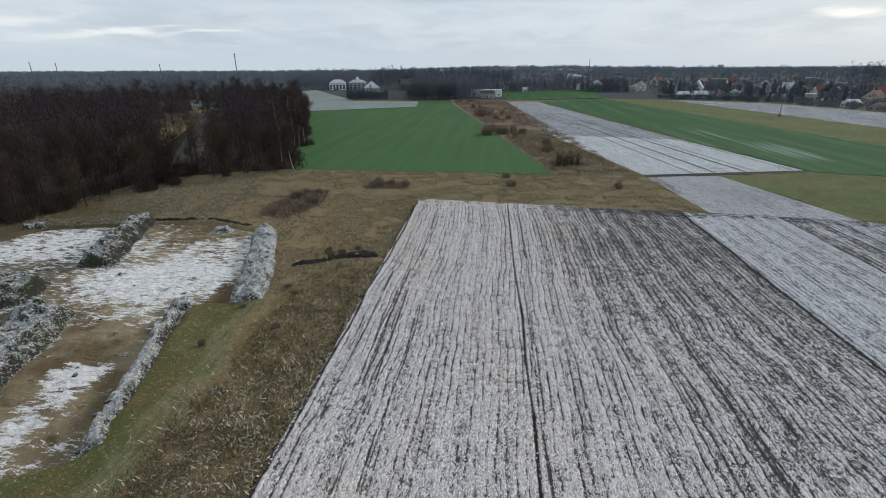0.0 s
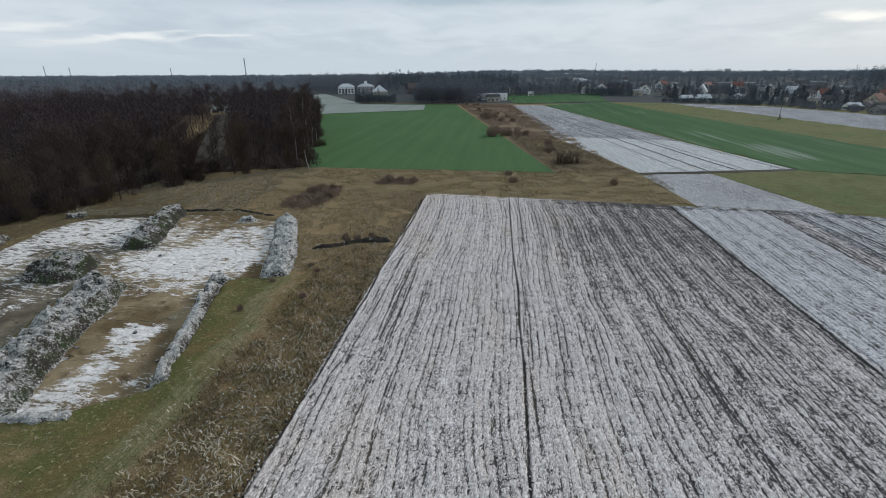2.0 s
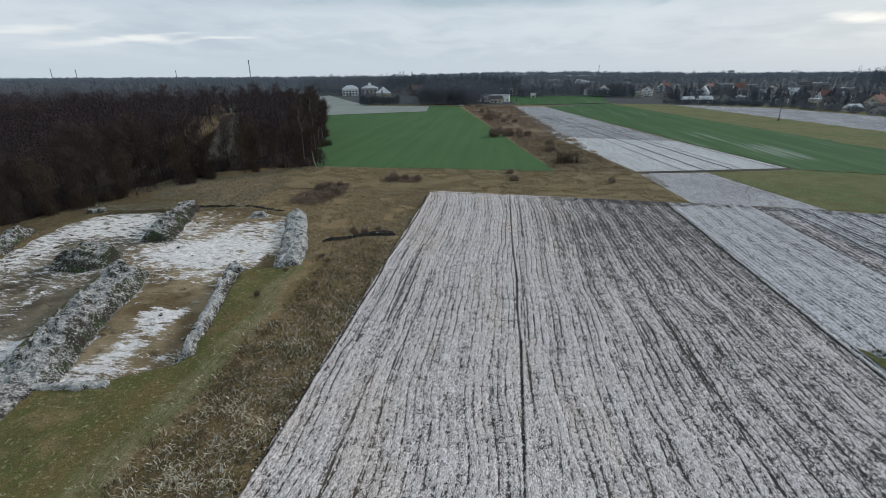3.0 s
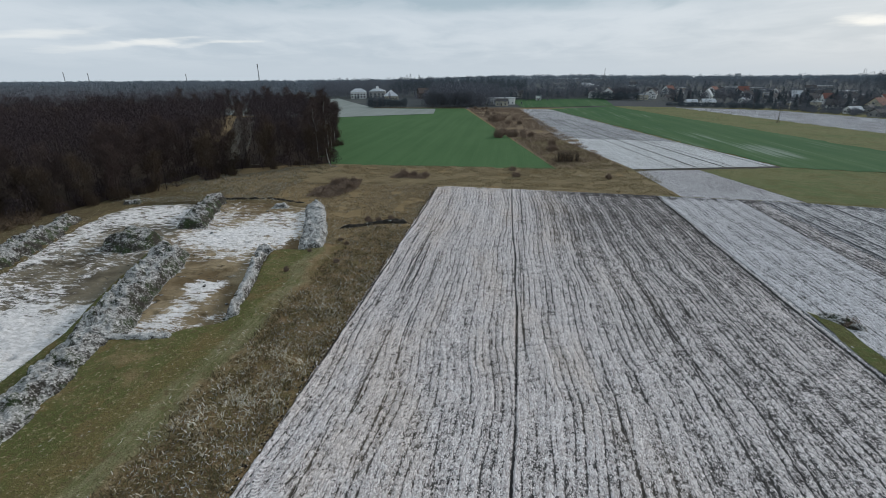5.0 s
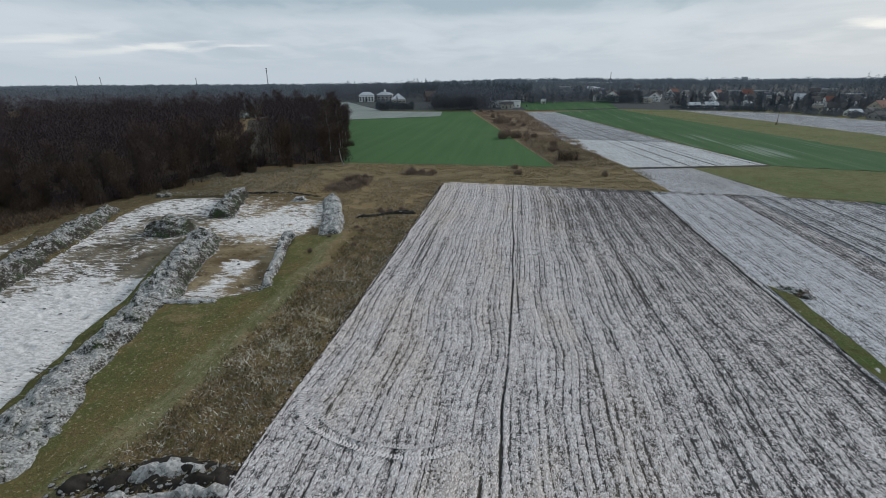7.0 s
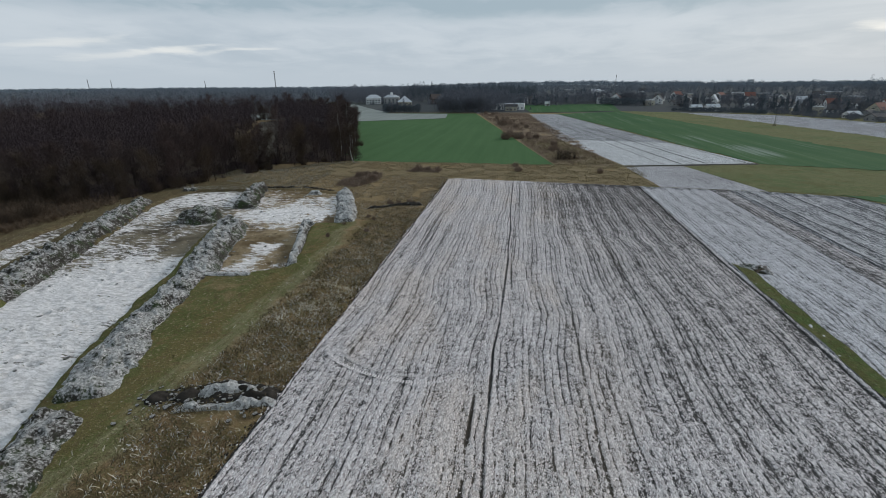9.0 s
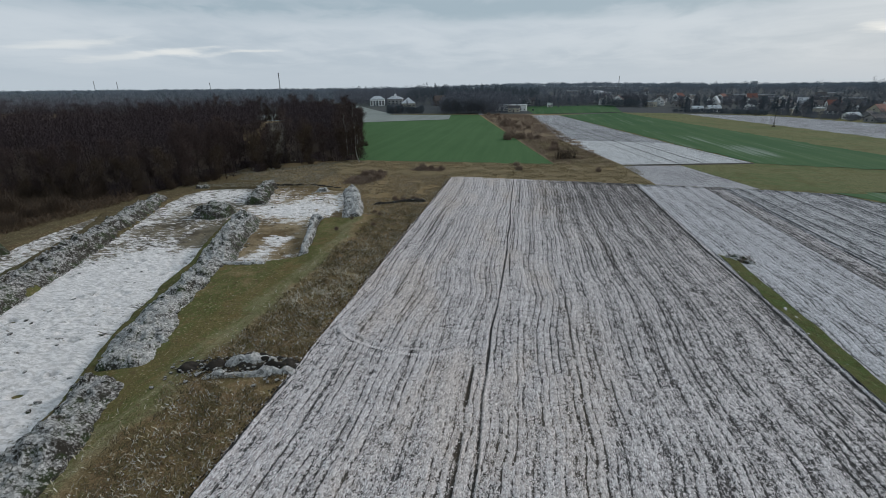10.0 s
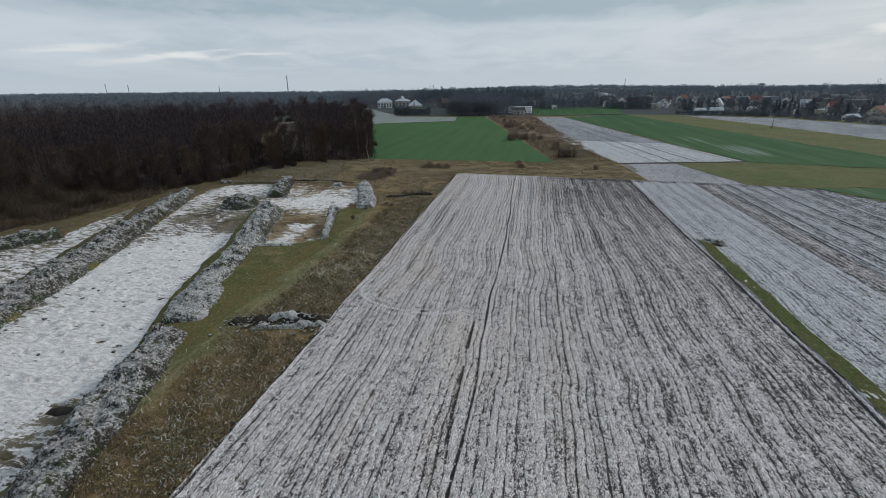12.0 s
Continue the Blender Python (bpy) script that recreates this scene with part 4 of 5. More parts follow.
g = np.random.default_rng(141)
for n, mat, label in ((9000, "rime", "small clods white with frost on the plough"), (6000, "black_soil", "small clods of bare dark soil on the plough")):
    x, y = -15.3 + 53 * g.random(n), -36 + 95 * g.random(n) ** 1.5
    crumble("soil_crumbs", x, y, np.full(n, 0.13), g.uniform(0.035, 0.085, n), M[mat], label, 142 + n)
for n, mat, label in ((260, "rime", "frosted clods along the plough's edge"), (1100, "black_soil", "dark clods thrown up along the plough's edge")):
    y = -40 + 138 * g.random(n)
    x = -15.85 + 0.22 * g.normal(0, 1, n) + (mat == "rime") * 0.15
    crumble("edge_clods", x, y, np.full(n, 0.05), g.uniform(0.04, 0.12, n), M[mat], label, 243 + n)


# ---- tractor tracks in the frost ----
def tyre_track(points, label):
    """A curved tyre print: a pressed strip with a herringbone of raised lugs."""
    p = np.array(points, float)
    t = np.concatenate([[0], np.cumsum(np.hypot(*np.diff(p, axis=0).T))])
    n = int(t[-1] / 0.28)
    s = np.linspace(0, t[-1], n)
    fit = [np.poly1d(np.polyfit(t, p[:, k], 4)) for k in (0, 1)]
    cx, cy = fit[0](s), fit[1](s)
    tx, ty = np.gradient(cx), np.gradient(cy)
    q = np.hypot(tx, ty)
    tx, ty = tx / q, ty / q
    root = thing("tyre_track", (0, 0, 0), label, "tyre track")
    u = np.array([-0.17, 0.17])[:, None]
    strip = sheet("print", cx - ty * u, cy + tx * u, np.full((2, n), 0.16), M["plough"], crest=np.full((2, n), 0.6))
    strip.parent = root
    bm = bmesh.new()
    for i in range(n - 1):
        for side in (-1, 1):
            a = Vector((cx[i], cy[i], 0.165))
            b = a + Vector((-ty[i] * 0.22 * side - tx[i] * 0.10, tx[i] * 0.22 * side - ty[i] * 0.10, 0))
            w = Vector((tx[i], ty[i], 0)) * 0.055
            lo = [bm.verts.new(v) for v in (a - w, a + w, b + w, b - w)]
            hi = [bm.verts.new(v + Vector((0, 0, 0.03))) for v in (a - w, a + w, b + w, b - w)]
            bm.faces.new(hi)
            for k in range(4):
                bm.faces.new((lo[k], lo[(k + 1) % 4], hi[(k + 1) % 4], hi[k]))
    tagged(part("tread_print", bm, M["rime"], root), kind="stuff")


tyre_track([(-14.4, 3.6), (-13.6, 0.6), (-12.4, -0.6), (-8.8, -2.2), (-6.0, -3.0), (-3.4, -3.2), (-1.1, -2.5), (0.8, -1.1)], "curved tractor tyre print pressed into the frosted soil")
tyre_track([(-13.0, 3.4), (-12.8, 1.6), (-12.0, 0.7), (-9.6, -0.8), (-6.2, -1.85), (-3.6, -2.15), (-1.3, -1.35), (0.1, 0.4), (0.4, 2.4)], "curved inner tractor tyre print in the frosted soil")


# ---- loose grass ----
def keep_clear(x, y):
    ok = np.ones(x.shape, bool)
    for p in PITS:
        ok &= inside(p, x, y) < 0.2
    ok &= ~((x > -15.7) & (y < 101))
    return ok


def tufts(name, x, y, tall, mat, label, seed, base=0.0, spread=0.22, blades_each=3):
    """Many small tufts, each a few leaning blades."""
    g = np.random.default_rng(seed)
    n = len(x)
    x, y, tall = (np.repeat(v, blades_each) for v in (x, y, tall))
    m = n * blades_each
    x, y = x + g.normal(0, spread, m), y + g.normal(0, spread, m)
    z = ground_height(x, y) + base - 0.03
    a, lean = g.uniform(0, 2 * np.pi, m), g.uniform(0.3, 1.9, m)
    h = tall * g.uniform(0.35, 0.9, m)
    w = 0.035 + 0.05 * g.random(m)
    b = g.uniform(0, 2 * np.pi, m)
    A = np.stack([x - w * np.cos(b), y - w * np.sin(b), z], -1)
    B = np.stack([x + w * np.cos(b), y + w * np.sin(b), z], -1)
    C = np.stack([x + h * lean * np.cos(a), y + h * lean * np.sin(a), z + h], -1)
    V = np.stack([A, B, C], 1).reshape(-1, 3)
    me = mesh_from(name, V, np.arange(3 * m).reshape(-1, 3), mat, False)
    return tagged(new(name, me), label, "grass", kind="stuff")


g = np.random.default_rng(91)
n = 130000
x, y = -15.5 - 47 * g.random(n) ** 1.3, -50 + 152 * g.random(n) ** 1.25
weedy = np.where(y < 52, (x > -24.5 + 5 * (rolling(x, y, 6, 40) - 0.5)) * 1.0, 1.0) * (rolling(x, y, 5, 41) + 0.6 * rolling(x, y, 1.5, 42))
k = keep_clear(x, y) & (weedy > 0.5 - 0.05 * (y > 52))
tufts("grass_tufts", x[k], y[k], 0.14 + 0.30 * g.random(k.sum()) ** 2, M["blade"], "tufts of dry brown winter grass tipped with frost", 92)
n = 30000
x, y = g.uniform(-60, 44, n), g.uniform(95, 130, n)
k = (y > np.interp(x, [-16, 42], [101.2, 95.2])) & (rolling(x, y, 4, 43) > 0.3)
tufts("grass_tufts", x[k], y[k], 0.15 + 0.3 * g.random(k.sum()) ** 2, M["straw"], "tall dry yellowed grass between the fields", 93, 0.1, 0.4)
n = 20000
x, y = g.uniform(-92, -54, n), g.uniform(76, 130, n)
k = keep_clear(x, y) & (rolling(x, y, 6, 47) > 0.3)
tufts("grass_tufts", x[k], y[k], 0.15 + 0.35 * g.random(k.sum()) ** 2, M["frost_blade"], "frosted rough grass in front of the wood", 98, 0.0, 0.5)
n = 34000
x, y = -20 - 26 * g.random(n), -48 + 100 * g.random(n)
k = keep_clear(x, y) & (x < -21 + 5 * (rolling(x, y, 6, 40) - 0.5)) & (rolling(x, y, 3, 50) > 0.35)
tufts("short_grass", x[k], y[k], 0.05 + 0.12 * g.random(k.sum()), M["lawn"], "short green winter grass beside the earth banks", 89, 0.0, 0.25)
n = 5200
x, y = -16.2 - 8 * g.random(n) ** 1.2, -40 + 95 * g.random(n)
k = rolling(x, y, 3.5, 48) > 0.62
tufts("dead_leaves", x[k], y[k], 0.12 + 0.2 * g.random(k.sum()), M["frost_blade"], "frosted dead weeds beside the ploughed field", 99, 0.05, 0.2, 4)


def strands(name, x, y, mat, label, seed):
    """Fallen weed stems, each a low bent arch of two stiff pieces."""
    g = np.random.default_rng(seed)
    n = len(x)
    a, turn, long_ = g.uniform(0, 2 * np.pi, n), g.normal(0, 0.9, n), g.uniform(0.12, 0.34, n)
    z = ground_height(x, y) + 0.1
    w = g.uniform(0.02, 0.04, n)
    A = np.stack([x, y, z], -1)
    B = A + np.stack([long_ * np.cos(a), long_ * np.sin(a), g.uniform(0.08, 0.3, n)], -1)
    C = B + np.stack([long_ * np.cos(a + turn), long_ * np.sin(a + turn), g.uniform(-0.15, 0.1, n)], -1)
    S = np.stack([-w * np.sin(a), w * np.cos(a), 0 * a], -1)
    V = np.stack([A - S, A + S, B + S, B - S, B - S, B + S, C + S * 0.5, C - S * 0.5], 1).reshape(-1, 3)
    me = mesh_from(name, V, np.arange(8 * n).reshape(-1, 4), mat, False)
    return tagged(new(name, me), label, "weeds", kind="stuff")


n = 52000
x, y = -15.9 - 12 * g.random(n), -46 + 106 * g.random(n)
thick = 0.10 + 1.0 * np.exp(-((x + 20.5) / 4.2) ** 2 - ((y - 11.5) / 7.5) ** 2) + 0.28 * np.exp(-((x + 20) / 4.0) ** 2 - ((y - 30) / 7) ** 2) + 0.10 * np.exp(-((x + 21) / 3.5) ** 2 - ((y + 20) / 8) ** 2)
clump = rolling(x, y, 0.9, 63) * 0.6 + rolling(x, y, 2.6, 64) * 0.6
k = (np.clip(clump - 0.30, 0, 1) * thick > 0.75 * g.random(n) + 0.02) & keep_clear(x, y)
strands("fallen_weeds", x[k], y[k], M["pale_stem"], "frosted pale stems of fallen weeds", 65)
n = 15000
x, y = -16.2 - 9 * g.random(n), -46 + 110 * g.random(n)
k = (rolling(x, y, 1.2, 66) > 0.5) & keep_clear(x, y)
strands("fallen_weeds", x[k], y[k], M["dark_stem"], "dark brown stems of fallen weeds", 67)
n = 4000
y = g.uniform(-60, 33, n)
x = g.uniform(38.5, 40.5, n)
tufts("grass_tufts", x, y, 0.12 + 0.2 * g.random(n), M["blade"], "grass on the narrow field boundary", 94, 0.3, 0.15)


# ---- scrub and bushes ----
def shrub(size, mat, seed, label, stems=9, low=0.2, twigs=320):
    root = thing("shrub", (0, 0, 0), label, "shrub")
    bm = bmesh.new()
    r = random.Random(seed)
    for _ in range(stems):
        a, lean = r.uniform(0, 6.28), r.uniform(0.1, 0.5)
        top = Vector((math.cos(a) * size[0] * lean, math.sin(a) * size[1] * lean, size[2] * r.uniform(0.6, 0.95)))
        tube(bm, [(top.x * 0.1, top.y * 0.1, -0.1), top * 0.5, top], [0.04, 0.025, 0.01], 4)
    part("woody_base", bm, M["bark"], root)
    meshes = []
    for k in range(6):
        f = r.uniform(low, 0.85)
        meshes.append((r.uniform(-0.4, 0.4) * size[0], r.uniform(-0.4, 0.4) * size[1], 0.0, f))
    g = np.random.default_rng(seed)
    V = []
    for x_, y_, z_, f in meshes:
        n = twigs
        a, q, h = g.uniform(0, 6.28, n), np.sqrt(g.random(n)), g.random(n)
        P = np.stack([x_ + q * np.cos(a) * size[0] * 0.32 * (0.5 + h * 0.6), y_ + q * np.sin(a) * size[1] * 0.32 * (0.5 + h * 0.6), h ** 1.3 * size[2] * (f + 0.25) * (1.15 - 0.75 * q)], -1)
        up = g.normal(0, 0.4, (n, 3))
        up[:, 2] = 0.5 + np.abs(up[:, 2])
        side = np.cross(up, g.normal(size=(n, 3)))
        side *= (0.02 * g.uniform(0.6, 1.5, n) / np.linalg.norm(side, axis=1))[:, None]
        V.append(np.stack([P - side, P + side, P + up * g.uniform(0.4, 1.5, n)[:, None]], 1).reshape(-1, 3))
    V = np.concatenate(V)
    part_of("crown", mesh_from("crown", V, np.arange(len(V)).reshape(-1, 3), mat, False), root)
    return root


SHRUBS = [shrub((3.2, 3.0, 3.4), M["scrub"], 401, "leafless brown shrub in dry grass"), shrub((4.4, 4.0, 4.6), M["brush"], 402, "tall leafless shrub with many thin stems", 14, 0.5), shrub((2.2, 2.4, 1.8), M["scrub"], 403, "low bare scrub bush"), shrub((3.0, 2.6, 4.6), M["brush"], 404, "sparse leafless sapling with upright stems", 16, 0.5, 60)]


def plant(proto, spots, seed, group, low=0.8, high=1.25):
    """Copies of a plant at spots; the first spot takes the built one itself."""
    r = random.Random(seed)
    for i, (x, y) in enumerate(spots):
        s = r.uniform(low, high)
        z = float(ground_height(np.array([x]), np.array([y]))[0])
        ob = copy_thing(proto, pose(x, y, z, 0, 0, r.uniform(0, 360)))
        ob.scale = (s * r.uniform(0.9, 1.1), s * r.uniform(0.9, 1.1), s)
        if group:
            ob["group"] = group


def discard(proto):
    for o in (*proto.children_recursive, proto):
        bpy.data.objects.remove(o)


r = random.Random(8)
plant(SHRUBS[3], [(19.4, 141), (21.5, 140), (23.8, 141.8), (25.6, 142), (22.4, 142.6), (20.6, 143)], 501, "shrubs at the field corner", 0.9, 1.15)
plant(SHRUBS[0], [(r.uniform(-3, 10), r.uniform(206, 222)) for _ in range(9)] + [(r.uniform(-11, -1), r.uniform(292, 312)) for _ in range(8)], 502, "shrubs along the wheat field", 0.9, 1.5)
plant(SHRUBS[2], [(r.uniform(-44, -38), r.uniform(86, 104)) for _ in range(9)] + [(r.uniform(-29, -20), r.uniform(110, 115)) for _ in range(8)] + [(r.uniform(-15, 36), r.uniform(112, 126)) for _ in range(3)], 503, "low bushes in the dry verge", 0.5, 0.9)
plant(SHRUBS[2], [(x, y) for x, y in scatter_in([(17, 150), (26, 150), (-8, 440), (-32, 440)], 22, 9, 1.5)], 504, "bushes of the scrub strip", 0.7, 1.4)
plant(SHRUBS[2], [(165.8, 302), (168, 303)], 508, "", 0.3, 0.45)
plant(SHRUBS[2], [(41.3, 31.2), (42.0, 32.2)], 505, "", 0.5, 0.65)
plant(SHRUBS[2], [(r.uniform(-27, -17.5), 66.5 + r.uniform(-1, 2)) for _ in range(7)] + [(r.uniform(-31, -18), r.uniform(38, 58)) for _ in range(5)], 506, "low bushes in the meadow", 0.25, 0.45)
BRUSH = [(-91, 58), (-93, 27), (-99, 18), (-110, -10), (-150, -10), (-150, 70), (-96, 66)]
plant(SHRUBS[1], scatter_in(BRUSH, 70, 10, 0.5), 507, "brushwood at the wood's edge", 0.7, 1.25)
gx = np.array(scatter_in([(17, 132), (38, 132), (10, 448), (-38, 448)], 22000, 12, 0.2))
gz = np.random.default_rng(13)
gx = gx[rolling(gx[:, 0], gx[:, 1], 9, 46) + 0.4 * rolling(gx[:, 0], gx[:, 1], 3, 49) > 0.5]
tufts("scrub_stalks", gx[:, 0], gx[:, 1], 0.4 + 1.1 * gz.random(len(gx)) ** 2, M["scrub"], "dead brown stalks and brambles", 95, 0.1, 0.6, 4)
gx = np.array(scatter_in([(18, 129), (40, 129), (25, 212), (5, 212)], 14000, 16, 0.2))
tufts("dry_grass", gx[:, 0], gx[:, 1], 0.2 + 0.35 * gz.random(len(gx)), M["straw"], "dry straw grass on the boundary strip", 100, 0.1, 0.4, 3)
gx = np.array(scatter_in(BRUSH, 9000, 14, 0.2))
tufts("reed_stalks", gx[:, 0], gx[:, 1], 1.0 + 1.6 * gz.random(len(gx)), M["reed"], "brown dead reeds among the brushwood", 96, 0.1, 0.5, 4)
for mask, dens in (([(-46, 85), (-39, 84), (-36, 95), (-38, 106), (-43, 105), (-47, 94)], 1500), ([(-31, 109), (-20, 109), (-20, 116), (-30, 116)], 900)):
    gx = np.array(scatter_in(mask, dens, 15, 0.1))
    tufts("bramble_stalks", gx[:, 0], gx[:, 1], 0.4 + 0.6 * gz.random(len(gx)), M["scrub"], "patch of dark dead weeds in the meadow", 97, 0.1, 0.3, 4)


# ---- bare wood ----
def alder(tall, spread, seed, mat="twig", trunk_mat="bark", label="", crown_from=0.22, fine=4200):
    root = thing("tree", (0, 0, 0), label, "tree")
    r = random.Random(seed)
    bm = bmesh.new()
    bend = [Vector((r.uniform(-0.3, 0.3) * k, r.uniform(-0.3, 0.3) * k, tall * 0.92 * k / 5 - (0.3 if k == 0 else 0))) for k in range(6)]
    tube(bm, bend, [0.17, 0.14, 0.11, 0.08, 0.05, 0.02], 6)
    tips = []
    for k in range(34):
        f = crown_from + (0.97 - crown_from) * k / 34
        i = min(int(f * 5), 4)
        a = bend[i].lerp(bend[i + 1], f * 5 - i)
        turn = r.uniform(0, 6.28)
        reach = spread / 2 * (1.15 - 0.75 * abs(f - 0.55) / 0.45) * r.uniform(0.6, 1.05)
        b = a + Vector((math.cos(turn) * reach, math.sin(turn) * reach, reach * r.uniform(0.5, 1.1)))
        c = a.lerp(b, 0.5) + Vector((0, 0, -0.12 * reach))
        tube(bm, [a, c, b], [0.055, 0.035, 0.012], 3)
        tips += [(a.lerp(b, q), reach) for q in (0.35, 0.55, 0.75, 0.95)]
    part("trunk", bm, M[trunk_mat], root, "trunk with its bare limbs", smooth=True)
    g = np.random.default_rng(seed)
    n = fine
    pick_ = g.integers(0, len(tips), n)
    base = np.array([tuple(t[0]) for t in tips])[pick_] + g.normal(0, 0.5, (n, 3))
    out = g.normal(size=(n, 3)) * 0.6
    out[:, 2] = np.abs(out[:, 2]) + 0.2
    out[:, :2] += base[:, :2] / (np.linalg.norm(base[:, :2], axis=1)[:, None] + 0.5) * 0.5
    out /= np.linalg.norm(out, axis=1)[:, None]
    side = np.cross(out, g.normal(size=(n, 3)))
    side /= np.linalg.norm(side, axis=1)[:, None]
    L, W = g.uniform(0.6, 1.8, n)[:, None], g.uniform(0.03, 0.065, n)[:, None]
    V = np.stack([base - side * W / 2, base + side * W / 2, base + out * L], 1).reshape(-1, 3)
    part_of("crown", mesh_from("crown", V, np.arange(3 * n).reshape(-1, 3), M[mat], False), root)
    return root


TREES = [
    alder(19.0, 7.0, 601, label="tall bare alder with dark twigs at the wood's edge"),
    alder(21.0, 7.6, 602, label="bare alder with a dense dark crown"),
    alder(17.0, 6.4, 603, label="slender bare alder with reddish twigs"),
    alder(20.0, 6.6, 604, trunk_mat="birch", label="bare birch with a pale trunk among alders", crown_from=0.45),
    alder(14.0, 7.0, 605, mat="brush", label="broad bare tree with brown twigs", crown_from=0.1),
]
AIRY = alder(16.0, 5.6, 607, label="thin dark-stemmed tree with an airy crown at the wood's corner", crown_from=0.4, fine=1300)
# garden tree whose twigs wear the grey-blue of painted haze
GARDEN_TREE = alder(13.0, 7.5, 606, mat="hazed_twig", trunk_mat="wood", label="bare garden tree near the houses, greyed by painted haze", crown_from=0.2)
for t in TREES[:3]:
    tagged(t, group="alders of the wood")
EDGE = [(-53.5, 130), (-67, 122), (-78, 115), (-81, 100), (-86, 84), (-90, 70), (-94, 60), (-112, 55), (-150, 40), (-200, 60), (-260, 120), (-200, 420), (-128, 318), (-88, 225)]
GAP = [(-96, 121), (-86, 124), (-94, 150), (-190, 330), (-202, 320), (-108, 140)]
spots, tries = [], random.Random(21)
rows_ = scatter_in(EDGE, 1500, 22, 0.8)
depth_ = inside(EDGE, np.array(rows_)[:, 0], np.array(rows_)[:, 1])
rows_ = [rows_[k] for k in np.argsort(depth_, kind="stable")]
gap_ = inside(GAP, np.array([p[0] for p in rows_]), np.array([p[1] for p in rows_]))
taken = []
for p, hole in zip(rows_, gap_):
    if hole > 0.5 or any((p[0] - q[0]) ** 2 + (p[1] - q[1]) ** 2 < 9.5 for q in taken):
        continue
    taken.append(p)
edge_trees, deep_trees = taken[:230], taken[230:]
for i, p in enumerate(edge_trees):
    kind = tries.choice((0, 1, 2, 3, 3) if p[0] > -74 else (0, 0, 1, 2, 4, 4, 4, 1))
    if p[0] > -65:
        if i % 3:
            plant(AIRY, [p], 700 + i, "", 0.75, 1.05)
        continue
    grown = 0.62 + 0.5 * float(rolling(p[0], p[1], 17, 57))
    plant(TREES[kind], [p], 700 + i, "", grown * 0.9, grown * 1.12)
under = np.array(scatter_in(EDGE, 2600, 23, 0.2))
under = under[(inside(EDGE, under[:, 0], under[:, 1]) < 16) & (under[:, 1] < 200) & (inside(GAP, under[:, 0], under[:, 1]) < 1.5)]
hu = np.random.default_rng(29)
UNDER = (under[:, 0], under[:, 1], 2.0 + 5.0 * hu.random(len(under)) ** 1.5, 3.0 + 2.5 * hu.random(len(under)))
plant(TREES[4], [(-56.0, 129.4), (-60.5, 126.5), (-72, 119)], 699, "", 0.9, 1.1)
plant(SHRUBS[1], [(p[0] + tries.uniform(-2, 2), p[1] + tries.uniform(-2, 2)) for p in edge_trees[:170] if p[0] < -66], 698, "undergrowth of the wood", 0.4, 1.1)


leaning = thing("leaning_trunk", (-55.6, 126.8, 0), "pale broken trunk leaning at the wood's corner", "tree trunk")
part("trunk", tube(bmesh.new(), [(0.8, -0.6, -0.1), (-0.4, 0.4, 2.2), (-1.0, 0.9, 5.6)], [0.2, 0.17, 0.08], 8), M["birch"], leaning, smooth=True)
part("branch", tube(bmesh.new(), [(0.8, -0.6, 0.05), (2.2, -1.2, 0.15), (3.4, -1.5, 0.1)], [0.13, 0.1, 0.04], 6), M["birch"], leaning, smooth=True)


# ---- far woods ----
def woods(name, x, y, tall, wide, per, mat, label, seed, leaf=1.3, cone=0.0, foot=0.1):
    """Many far trees as clumps of small ragged pieces on thin trunks."""
    g = np.random.default_rng(seed)
    n = len(x)
    z = terrain(x, y)
    k = np.repeat(np.arange(n), per)
    m = len(k)
    f = foot + (1 - foot) * g.random(m) ** (0.8 + cone)
    round_ = np.sqrt(np.clip(1 - (2 * f - 1.05) ** 2, 0.03, 1)) if not cone else (1.04 - f)
    a, q = g.uniform(0, 2 * np.pi, m), np.sqrt(g.random(m)) * round_
    P = np.stack([x[k] + wide[k] / 2 * q * np.cos(a), y[k] + wide[k] / 2 * q * np.sin(a), z[k] + tall[k] * f], -1)
    if cone:
        V = (P[:, None, :] + g.normal(0, 1, (m, 3, 3)) * leaf * np.array([0.6, 0.6, 0.6])).reshape(-1, 3)
    else:
        up = g.normal(0, 0.55, (m, 3))
        up[:, 2] = 0.5 + np.abs(up[:, 2])
        side = np.cross(up, g.normal(size=(m, 3)))
        side *= (leaf * 0.30 * g.uniform(0.6, 1.4, m) / np.linalg.norm(side, axis=1))[:, None]
        up *= (leaf * g.uniform(0.7, 1.9, m))[:, None]
        V = np.stack([P - side, P + side, P + up], 1).reshape(-1, 3)
    T = np.stack([np.stack([x - 0.12, y, z], -1), np.stack([x + 0.12, y, z], -1), np.stack([x, y, z + tall * 0.9], -1)], 1).reshape(-1, 3)
    V = np.concatenate([V, T])
    me = mesh_from(name, V, np.arange(len(V)).reshape(-1, 3), mat, False)
    return tagged(new(name, me), label, "woodland", kind="stuff")


woods("undergrowth", *UNDER, 200, M["twig_dark"], "dark tangled undergrowth along the wood's edge", 799, 0.24, 0.0, 0.02)
dx_, dy_ = np.array([p[0] for p in deep_trees]), np.array([p[1] for p in deep_trees])
hh_ = np.random.default_rng(30)
woods("wood_interior", dx_, dy_, (11 + 5 * hh_.random(len(dx_)) + 7 * rolling(dx_, dy_, 24, 58)), 6 + 3 * hh_.random(len(dx_)), 420, M["twig_dark"], "dense interior of the bare dark wood", 800, 0.30, 0.0, 0.12)


